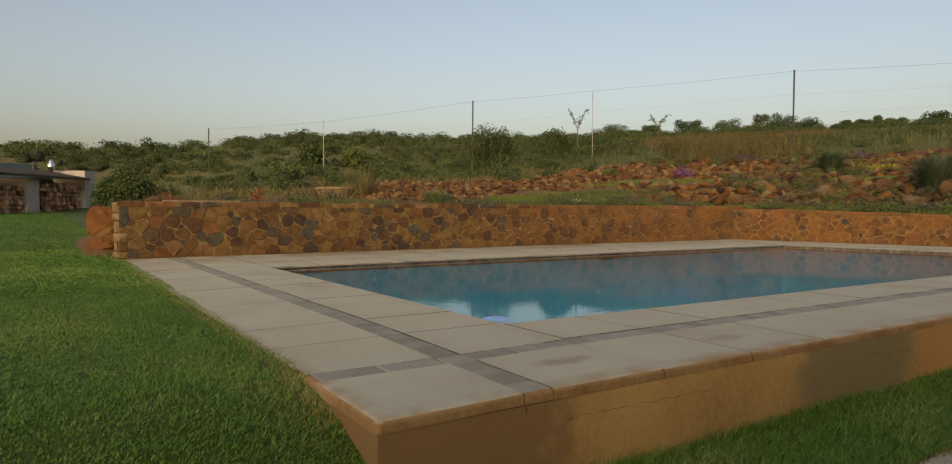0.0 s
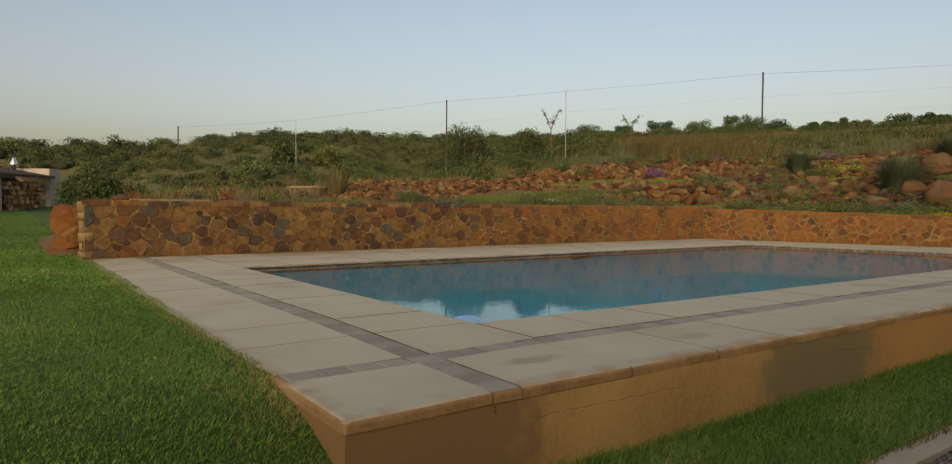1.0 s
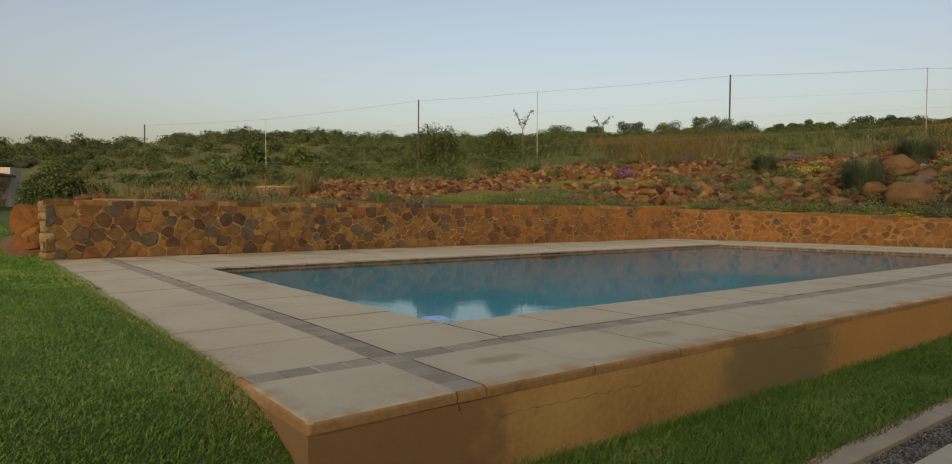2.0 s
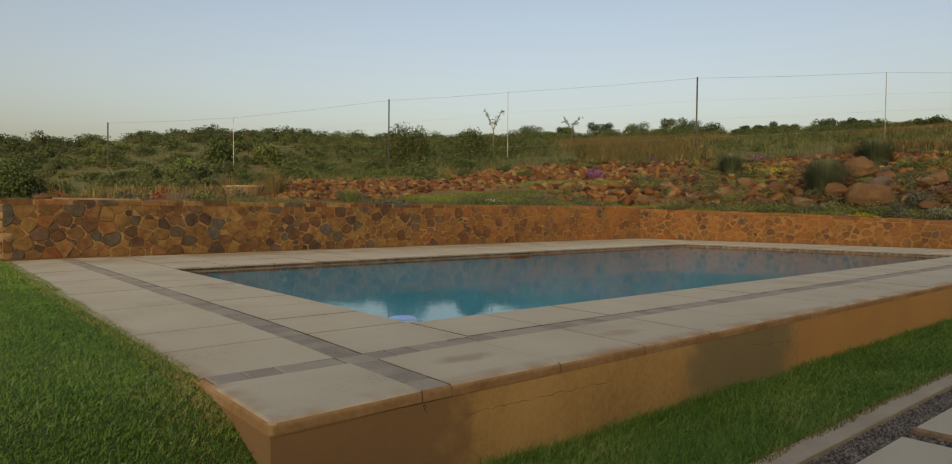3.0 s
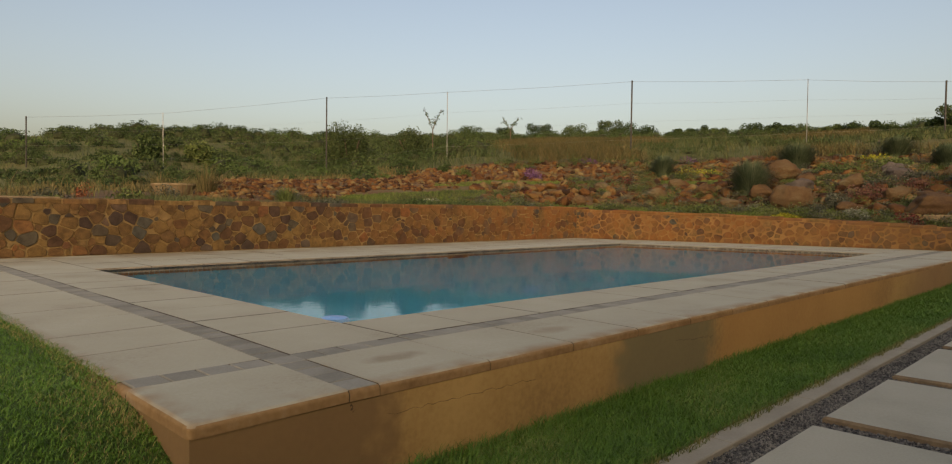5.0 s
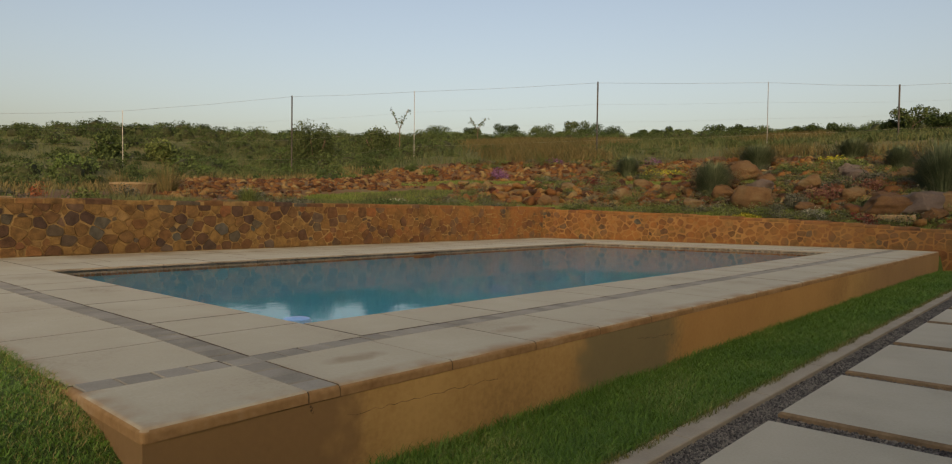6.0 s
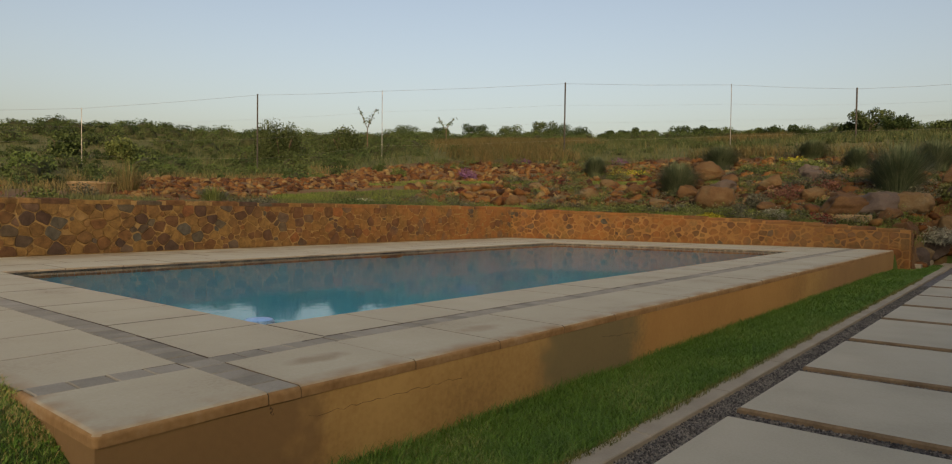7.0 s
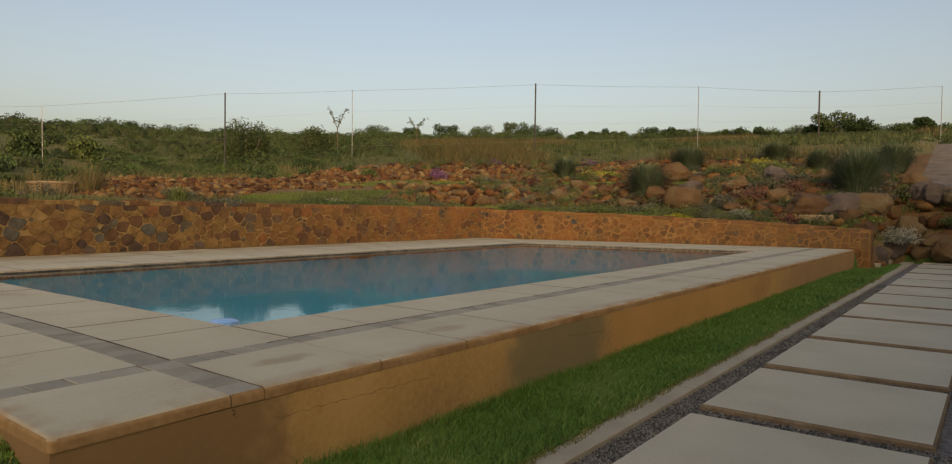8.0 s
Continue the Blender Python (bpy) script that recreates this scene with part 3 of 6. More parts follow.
# ---- foliage helpers ----
def leaf_faces(centres, sizes, rng, aspect=0.55, up=0.3):
    """Small pointed leaves, one rhombus each, at the given places."""
    n = len(centres)
    d = rng.normal(size=(n, 3))
    d[:, 2] = d[:, 2] * 0.7 + up
    d /= np.linalg.norm(d, axis=1)[:, None]
    e = np.cross(d, rng.normal(size=(n, 3)))
    e /= np.linalg.norm(e, axis=1)[:, None]
    s = np.asarray(sizes).reshape(-1, 1) * np.ones((n, 1))
    v = np.stack([centres - d * s, centres + e * s * aspect, centres + d * s, centres - e * s * aspect], 1)
    return v.reshape(-1, 3), np.arange(4 * n).reshape(n, 4)


def clump_points(n, rng, lumps=7, flat=0.75, lump=0.45):
    """Points in a ragged crown of unit radius that stands on z = 0."""
    c = rng.normal(size=(lumps, 3))
    c /= np.linalg.norm(c, axis=1)[:, None]
    c *= (rng.random((lumps, 1)) ** 0.4) * 0.62
    c[:, 2] = np.abs(c[:, 2]) * 1.0 + 0.1
    r = lump * (0.6 + 0.7 * rng.random(lumps))
    k = rng.integers(0, lumps, n)
    p = rng.normal(size=(n, 3))
    p /= np.linalg.norm(p, axis=1)[:, None]
    p = c[k] + p * (r[k] * (0.55 + 0.5 * rng.random(n)))[:, None]
    p[:, 2] = np.maximum(p[:, 2], 0.02) * flat / 0.75
    return p


def foliage(name, dark, mid, light, rough=0.7, scale=1.5, vary=0.6):
    return material(name, [(0.15, dark), (0.5, mid), (0.85, light)], scale, 9, rough, 0.0, island=vary, spec=0.15)


F_bush = foliage("olive_green_leaves", (0.0279, 0.0396, 0.0147), (0.0698, 0.0889, 0.0332), (0.132, 0.143, 0.0626))
F_dark = foliage("dark_green_leaves", (0.0185, 0.0353, 0.0126), (0.0462, 0.0756, 0.0252), (0.0924, 0.13, 0.0462))
F_shrub = foliage("deep_green_leaves", (0.020, 0.034, 0.013), (0.048, 0.072, 0.025), (0.092, 0.118, 0.045))
F_light = foliage("light_green_leaves", (0.041, 0.0658, 0.0185), (0.0819, 0.114, 0.034), (0.135, 0.166, 0.0617))
F_grey = foliage("grey_green_leaves", (0.0335, 0.0409, 0.0265), (0.0725, 0.0818, 0.0589), (0.134, 0.142, 0.112))
F_silver = foliage("silver_leaves", (0.112, 0.126, 0.098), (0.21, 0.231, 0.189), (0.322, 0.336, 0.294))
F_purple = foliage("purple_flowers", (0.0588, 0.0288, 0.0667), (0.132, 0.0576, 0.143), (0.205, 0.11, 0.214))
F_yellow = foliage("yellow_green_groundcover", (0.12, 0.126, 0.012), (0.24, 0.24, 0.024), (0.336, 0.324, 0.048))
F_red = foliage("dark_red_leaves", (0.05, 0.015, 0.014), (0.11, 0.03, 0.026), (0.19, 0.06, 0.045))
F_orange = foliage("orange_red_flowers", (0.114, 0.0319, 0.0137), (0.191, 0.0592, 0.0273), (0.227, 0.1, 0.0501))
F_pink = foliage("dusty_pink_succulents", (0.081, 0.0336, 0.0264), (0.135, 0.0624, 0.048), (0.171, 0.096, 0.072))
F_dry = material("dry_grass_blades", [(0.12, (0.0439, 0.0557, 0.0185)), (0.35, (0.0793, 0.0795, 0.0292)), (0.6, (0.132, 0.101, 0.0424)), (0.8, (0.158, 0.127, 0.0583)), (0.95, (0.0703, 0.0898, 0.0318))], 0.35, 5, 0.8, 0.0, island=0.6)
F_mixed = material("green_and_straw_blades", [(0.15, (0.034, 0.055, 0.02)), (0.5, (0.064, 0.088, 0.032)), (0.85, (0.098, 0.102, 0.043))], 0.3, 4, 0.8, 0.0, island=0.7)
F_tuft = foliage("dark_reed_blades", (0.0361, 0.06, 0.0353), (0.0723, 0.108, 0.063), (0.16, 0.192, 0.123))
H_bush = foliage("hill_olive_leaves", (0.0254, 0.0413, 0.0152), (0.0544, 0.0823, 0.0287), (0.0906, 0.124, 0.0465), 0.8, 0.5, 0.3)
H_dark = foliage("hill_dark_leaves", (0.0164, 0.032, 0.0121), (0.0356, 0.062, 0.0224), (0.0635, 0.0986, 0.0362), 0.8, 0.5, 0.3)
H_light = foliage("hill_light_leaves", (0.037, 0.0638, 0.0188), (0.0673, 0.111, 0.0328), (0.101, 0.153, 0.0509), 0.8, 0.5, 0.3)
F_turf = foliage("turf_blades", (0.0482, 0.0719, 0.0169), (0.0963, 0.144, 0.0338), (0.161, 0.186, 0.0592))
M_bark = material("grey_brown_bark", [(0.3, (0.07, 0.05, 0.035)), (0.7, (0.15, 0.115, 0.085))], 12, 60, 0.95, 0.5)
M_rock = material("red_brown_rock", [(0.08, (0.0298, 0.0136, 0.00571)), (0.3, (0.0766, 0.0317, 0.0101)), (0.55, (0.125, 0.0566, 0.0171)), (0.75, (0.149, 0.0841, 0.0286)), (0.95, (0.171, 0.131, 0.0604))], 3.5, 30, 0.9, 0.8, island=0.9, depth=0.03)
M_loose = material("loose_field_rock", [(0.08, (0.027, 0.0123, 0.00519)), (0.3, (0.0697, 0.0287, 0.00901)), (0.55, (0.112, 0.0514, 0.0157)), (0.75, (0.134, 0.0764, 0.0259)), (0.95, (0.155, 0.119, 0.0549))], 3.5, 30, 0.9, 0.8, objects=0.9, depth=0.03)
M_boulder = material("orange_brown_boulder", [(0.1, (0.041, 0.0212, 0.0118)), (0.45, (0.0902, 0.0529, 0.0234)), (0.7, (0.109, 0.0808, 0.0429)), (0.9, (0.121, 0.109, 0.0741))], 2.2, 25, 0.9, 0.7, objects=0.35, depth=0.04)
M_redrock = material("rust_red_boulder", [(0.1, (0.055, 0.019, 0.00565)), (0.45, (0.121, 0.0473, 0.0113)), (0.7, (0.147, 0.0724, 0.0207)), (0.9, (0.161, 0.0981, 0.0356))], 2.2, 25, 0.9, 0.7, objects=0.35, depth=0.04)
M_greyrock = material("grey_purple_boulder", [(0.1, (0.033, 0.0268, 0.024)), (0.5, (0.0703, 0.0579, 0.0517)), (0.9, (0.112, 0.0954, 0.0826))], 2.2, 25, 0.9, 0.7, depth=0.04)


def blades(bases, heights, widths, rng, lean=0.35):
    """One tapering, bent blade (two faces) at each base."""
    n = len(bases)
    a = rng.random(n) * 6.283
    d = np.stack([np.cos(a), np.sin(a), np.zeros(n)], 1)
    w = np.stack([-np.sin(a + 0.6), np.cos(a + 0.6), np.zeros(n)], 1) * np.asarray(widths).reshape(-1, 1) / 2
    h = np.asarray(heights).reshape(-1, 1)
    l = (lean * (0.3 + rng.random(n)))[:, None] * h
    mid = bases + d * l * 0.35 + np.array([0, 0, 1.0]) * h * 0.55
    tip = bases + d * l + np.array([0, 0, 1.0]) * h * (1 - 0.25 * lean)
    v = np.stack([bases - w, bases + w, mid + w * 0.75, mid - w * 0.75, tip], 1).reshape(-1, 3)
    k = 5 * np.arange(n)[:, None]
    f = np.concatenate([k + [[0, 1, 2]], k + [[0, 2, 3]], k + [[3, 2, 4]]], 1).reshape(-1, 3)
    return v, f


def azimuth(x, y):
    return math.degrees(math.atan2(x + 1, y + 2))


def depth_behind(x, y):
    return math.hypot(max(0.0, x - wall_x(y) - 0.3), max(0.0, y - WALL_Y - 0.3))


def scatter(n, rng, test, d0, d1, a0, a1):
    """Places on the garden side, thrown by bearing and distance from the terrace."""
    out = []
    while len(out) < n:
        a = math.radians(rng.uniform(a0, a1))
        r = math.sqrt(rng.uniform((8 + d0) ** 2, (24 + d1) ** 2))
        x, y = -1 + r * math.sin(a), -2 + r * math.cos(a)
        if region(x, y) != "garden":
            continue
        d = depth_behind(x, y)
        if d0 <= d <= d1 and test(x, y, d):
            out.append((x, y, ground_z(x, y)))
    return np.array(out)


# ---- rocks ----
def rock_shape(seed, sub=2, rough=0.28, flat=0.75):
    bm = bmesh.new()
    bmesh.ops.create_icosphere(bm, subdivisions=sub, radius=1)
    off = Vector((seed * 7.3, seed * 3.1, seed * 1.7))
    rng = random.Random(seed)
    planes = [(Vector((rng.gauss(0, 1), rng.gauss(0, 1), rng.gauss(0, 1))).normalized(), rng.uniform(0.55, 0.85)) for _ in range(7)]
    for v in bm.verts:
        p = v.co.copy()
        for nn, dd in planes:
            k = p.dot(nn)
            if k > dd:
                p -= nn * (k - dd) * 0.85
        p *= 1 + rough * noise.noise(v.co * 1.3 + off) + 0.13 * noise.noise(v.co * 3.5 + off) + 0.05 * noise.noise(v.co * 9 + off)
        v.co = Vector((p.x, p.y * 0.9, p.z * flat))
    return bm


def build_rock_bank():
    rng = random.Random(21)
    shapes = []
    for s in range(8):
        bm = rock_shape(s + 1, 2, 0.42, 0.72)
        bm.verts.ensure_lookup_table()
        shapes.append((np.array([v.co for v in bm.verts]), np.array([[w.index for w in f.verts] for f in bm.faces])))
        bm.free()
    spots = []
    low = scatter(1000, rng, lambda x, y, d: azimuth(x, y) > 46 + 3 * noise.noise((x, y, 3)), 1.5, 4.5, 43, 90)
    high = scatter(2900, rng, lambda x, y, d: True, 5.3, 8.5, 37, 88)
    left = scatter(2500, rng, lambda x, y, d: d > 3.1 + 0.9 * smooth(32, 37, azimuth(x, y)) + 0.5 * noise.noise((x * 0.5, y * 0.5, 2)), 2.4, 7.2, 23.5, 44)
    for arr, lo, hi in ((low, 0.05, 0.22), (high, 0.035, 0.15), (left, 0.024, 0.115)):
        for x, y, z in arr:
            spots.append((x, y, z - 0.02, lo + (hi - lo) * rng.random() ** 2.6))
    for _ in range(330):
        x, y = (rng.uniform(14.8, 19.8), rng.uniform(-0.35, 2.2)) if rng.random() < 0.6 else (rng.uniform(16.9, 18.3), rng.uniform(-3.6, 0))
        spots.append((x, y, ground_z(x, y), 0.05 + 0.2 * rng.random() ** 1.8))
    # the largest stand as rocks of their own
    spots.sort(key=lambda q: -q[3])
    meshes = []
    for k, (v, f) in enumerate(shapes):
        ob = fast_mesh("rock", v, f, M_loose)
        meshes.append(ob.data)
        bpy.data.objects.remove(ob)
    for x, y, z, r in spots[:220]:
        ob = new("rock", meshes[rng.randrange(8)])
        ob.matrix_basis = pose(x, y, z + r * 0.3, rng.uniform(-25, 25), rng.uniform(-25, 25), rng.uniform(0, 360)) @ Matrix.Diagonal((r * rng.uniform(0.8, 1.3), r, r * rng.uniform(0.7, 1.0), 1))
        tagged(ob, "loose red-brown field rock lying on the garden bank", "rock", "loose garden rocks")
    spots = spots[220:]
    V, F, off = [], [], 0
    for x, y, z, r in spots:
        v, f = shapes[rng.randrange(8)]
        m = np.array(Euler((rng.uniform(-0.5, 0.5), rng.uniform(-0.5, 0.5), rng.uniform(0, 6.28))).to_matrix())
        V.append((v * (r * np.array([rng.uniform(0.8, 1.4), 1, rng.uniform(0.7, 1.05)]))) @ m.T + (x, y, z + r * 0.3))
        F.append(f + off)
        off += len(v)
    tagged(fast_mesh("rock_bank", np.concatenate(V), np.concatenate(F), M_rock), "banks of loose red-brown field rocks in the garden", "rocks", kind="stuff")


build_rock_bank()


def boulder(x, y, w, h, mat, label, seed, sink=0.12, dep=0.8, z=None):
    bm = rock_shape(seed, 4, 0.22, 1.0)
    lo, hi = min(v.co.z for v in bm.verts), max(v.co.z for v in bm.verts)
    x0, x1 = min(v.co.x for v in bm.verts), max(v.co.x for v in bm.verts)
    for v in bm.verts:
        v.co = Vector(((v.co.x - (x0 + x1) / 2) / (x1 - x0) * w, v.co.y * w / 2 * dep, (v.co.z - lo) / (hi - lo) * h * (1 + sink)))
    ob = part("boulder", bm, mat, smooth=True)
    ob.matrix_basis = pose(x, y, (ground_z(x, y) if z is None else z) - sink * h, 0, 0, -45)
    return tagged(ob, label, "boulder", "garden boulders")


BOULDERS = [
    (15.4, 3.85, 1.0, 0.55, 0, 31), (15.3, 1.05, 1.05, 0.52, 0, 32), (15.5, 0.45, 1.05, 0.5, 1, 33), (16.45, -0.2, 1.1, 0.55, 0, 34),
    (17.6, -1.15, 0.8, 0.45, 1, 36), (16.95, -1.25, 0.85, 0.45, 0, 37), (18.8, 5.3, 0.95, 0.6, 0, 38), 
    (16.2, 4.9, 0.6, 0.4, 0, 40), (16.9, 4.2, 0.7, 0.4, 1, 41), (17.4, 3.2, 0.65, 0.42, 0, 42), (18.6, 2.4, 0.7, 0.4, 1, 43), (19.2, 1.4, 0.6, 0.35, 0, 44),
    (18.2, 0.5, 0.6, 0.36, 1, 45), (19.0, -0.6, 0.7, 0.36, 0, 46), (16.3, 6.4, 0.55, 0.36, 0, 47), (15.6, 7.4, 0.6, 0.36, 0, 48), (15.0, 6.0, 0.45, 0.3, 0, 49),
    (14.9, 5.1, 0.5, 0.32, 0, 50), (16.6, 2.0, 0.6, 0.35, 0, 51), (17.9, 4.4, 0.5, 0.35, 0, 52), (15.1, 2.6, 0.5, 0.28, 0, 53), (19.8, 2.9, 0.6, 0.35, 1, 54),
    (17.0, 7.6, 0.5, 0.3, 0, 55), (14.6, 9.3, 0.45, 0.28, 0, 56), (16.2, 9.6, 0.5, 0.3, 0, 57), (17.7, -2.0, 0.9, 0.5, 0, 58), (18.3, -2.9, 0.9, 0.5, 1, 59)]
for x, y, w, h, k, seed in BOULDERS:
    if region(x, y) == "garden" or x > PATH_END:
        boulder(x, y, w, h, M_greyrock if k else M_boulder, "rounded grey boulder half sunk in the garden bank" if k else "orange-brown boulder half sunk in the garden bank", seed)
boulder(16.75, -0.42, 0.8, 0.42, M_greyrock, "dark grey boulder beside the end of the stone wall", 35, z=0.05)
boulder(16.95, -1.0, 0.7, 0.4, M_boulder, "red-brown boulder at the end of the path", 70, z=0.0)
boulder(16.95, -1.7, 0.8, 0.36, M_boulder, "red-brown boulder at the end of the path", 71, z=0.0)
boulder(-0.04, 8.98, 0.54, 0.46, M_redrock, "large rust-red boulder leaning beside the wall's end", 36, z=0.60)
boulder(-0.05, 8.5, 0.40, 0.27, M_redrock, "rust-red boulder beside the wall's end", 37, z=0.50)
boulder(-0.1, 8.62, 0.5, 0.24, M_redrock, "low red rock at the foot of the wall's end", 46, z=0.40)
for k, (x, y, w, h) in enumerate([(14.95, -0.12, 0.5, 0.35), (15.5, -0.2, 0.6, 0.42), (16.1, -0.25, 0.55, 0.4), (15.3, 0.25, 0.55, 0.3), (16.0, 0.35, 0.7, 0.4), (16.8, -1.4, 0.7, 0.5),
                                  (17.1, -0.7, 0.7, 0.55), (17.25, -2.1, 0.8, 0.55), (16.85, -2.6, 0.7, 0.45), (17.5, -1.6, 0.8, 0.5), (17.7, -0.9, 0.7, 0.45), (17.0, -3.3, 0.8, 0.5)]):
    boulder(x, y, w, h, M_greyrock if k % 3 == 1 else M_boulder, "weathered brown boulder stacked at the path's end" if k % 3 != 1 else "weathered grey boulder stacked at the path's end", 80 + k)
boulder(16.0, -0.12, 0.86, 0.50, M_boulder, "broad pale orange boulder standing on the turf ledge", 131, z=1.0)
boulder(16.1, 1.2, 0.8, 0.45, M_boulder, "ochre boulder standing on the turf ledge", 132, z=1.02)
boulder(16.3, 0.75, 0.85, 0.42, M_greyrock, "long grey boulder beside an ochre one", 133, z=1.02)
boulder(0.55, 8.6, 0.28, 0.14, M_boulder, "small red rock lying behind the wall", 63, z=1.06)


# ---- shrubs and flowers ----
def shrub(name, x, y, w, h, mat, label, category, n, leaf, seed, group="", z=None, stems=True, lumps=8, up=0.3, aspect=0.55):
    rng = np.random.default_rng(seed)
    z = ground_z(x, y) if z is None else z
    ob = group_empty(name, pose(x, y, z - 0.02), label, category, group)
    p = clump_points(n, rng, lumps)
    p *= np.array([w / 2, w / 2, h / max(0.2, p[:, 2].max())])
    v, f = leaf_faces(p, leaf * (0.6 + 0.8 * rng.random(n)), rng, aspect, up)
    fast_mesh("foliage", v, f, mat, ob)
    if stems:
        bm = bmesh.new()
        for i in range(5):
            a = i * 1.26 + seed
            tube(bm, (0, 0, -0.05), (math.cos(a) * w * 0.2, math.sin(a) * w * 0.2, h * 0.6), max(0.008, h * 0.012), 5)
        part("stem", bm, M_bark, ob)
    return ob


def tuft(x, y, w, h, n, seed, mat=None, label="dark grey-green clump of reed-like ornamental grass", z=None):
    rng = np.random.default_rng(seed)
    a, r = rng.random(n) * 6.283, np.sqrt(rng.random(n)) * w * 0.22
    base = np.stack([np.cos(a) * r, np.sin(a) * r, np.zeros(n)], 1)
    hh = h * (0.4 + 0.65 * rng.random(n))
    out = (w / 2) * (0.02 + 1.3 * rng.random(n) ** 1.3)
    hh = hh * (1 - 0.3 * (out / (w / 2)) ** 1.5 / 1.4)
    dirs = np.stack([np.cos(a), np.sin(a), np.zeros(n)], 1)
    side = np.stack([-np.sin(a), np.cos(a), np.zeros(n)], 1) * 0.0042
    rows = []
    for k, wd in ((0, 1.0), (0.4, 0.9), (0.75, 0.6)):
        c = base + dirs * (out * k ** 1.6)[:, None] + np.array([0, 0, 1.0]) * (hh * (1 - (1 - k) ** 1.5))[:, None]
        rows += [c - side * wd, c + side * wd]
    rows.append(base + dirs * out[:, None] + np.array([0, 0, 1.0]) * hh[:, None] * 0.97)
    v = np.stack(rows, 1).reshape(-1, 3)
    k = 7 * np.arange(n)[:, None]
    f = np.concatenate([k + q for q in ([[0, 1, 3]], [[0, 3, 2]], [[2, 3, 5]], [[2, 5, 4]], [[4, 5, 6]])], 1).reshape(-1, 3)
    ob = fast_mesh("ornamental_grass", v, f, mat or F_tuft)
    ob.matrix_basis = pose(x, y, (ground_z(x, y) if z is None else z) - 0.02)
    return tagged(ob, label, "ornamental grass", "ornamental grasses")


for i, (x, y, w, h) in enumerate([(16.57, 5.3, 1.25, 0.98), (19.0, 9.2, 0.8, 0.75), (20.5, 5.6, 1.25, 0.85), (17.46, 0.40, 1.6, 1.3), (20.7, 0.0, 1.15, 0.9),
                                  (20.74, 1.85, 0.8, 0.7), (22.4, 3.4, 1.0, 0.7)]):
    tuft(x, y, w, h, 3200, 100 + i)
tuft(6.3, 10.6, 0.8, 0.42, 300, 120, F_light, "yellow-green tuft of garden grass behind the wall")
tuft(5.6, 12.8, 1.1, 0.75, 260, 121, F_dry, "pale feathery grass clump in the garden")
tuft(4.9, 13.6, 0.9, 0.7, 220, 122, F_dry, "pale feathery grass clump in the garden")

# two tall shrubs in front of the hill, others about them
shrub("shrub", 18.2, 25.6, 3.0, 2.35, F_shrub, "tall dense dark green shrub below the fence", "shrub", 13000, 0.042, 201, "tall shrubs")
shrub("shrub", 19.7, 22.8, 2.7, 1.75, F_shrub, "rounded dark green shrub below the fence", "shrub", 10000, 0.042, 202, "tall shrubs")
shrub("shrub", 10.7, 31.0, 2.1, 1.35, F_dark, "broad dark green shrub at the foot of the hill", "shrub", 2200, 0.07, 203, "tall shrubs")
shrub("shrub", 13.0, 30.5, 1.9, 1.2, F_light, "light green shrub at the foot of the hill", "shrub", 1800, 0.07, 204, "tall shrubs")
shrub("shrub", 0.85, 15.2, 1.6, 1.12, F_dark, "round dark green shrub beside the lawn", "shrub", 22000, 0.027, 205, "tall shrubs", z=0.98, lumps=14)

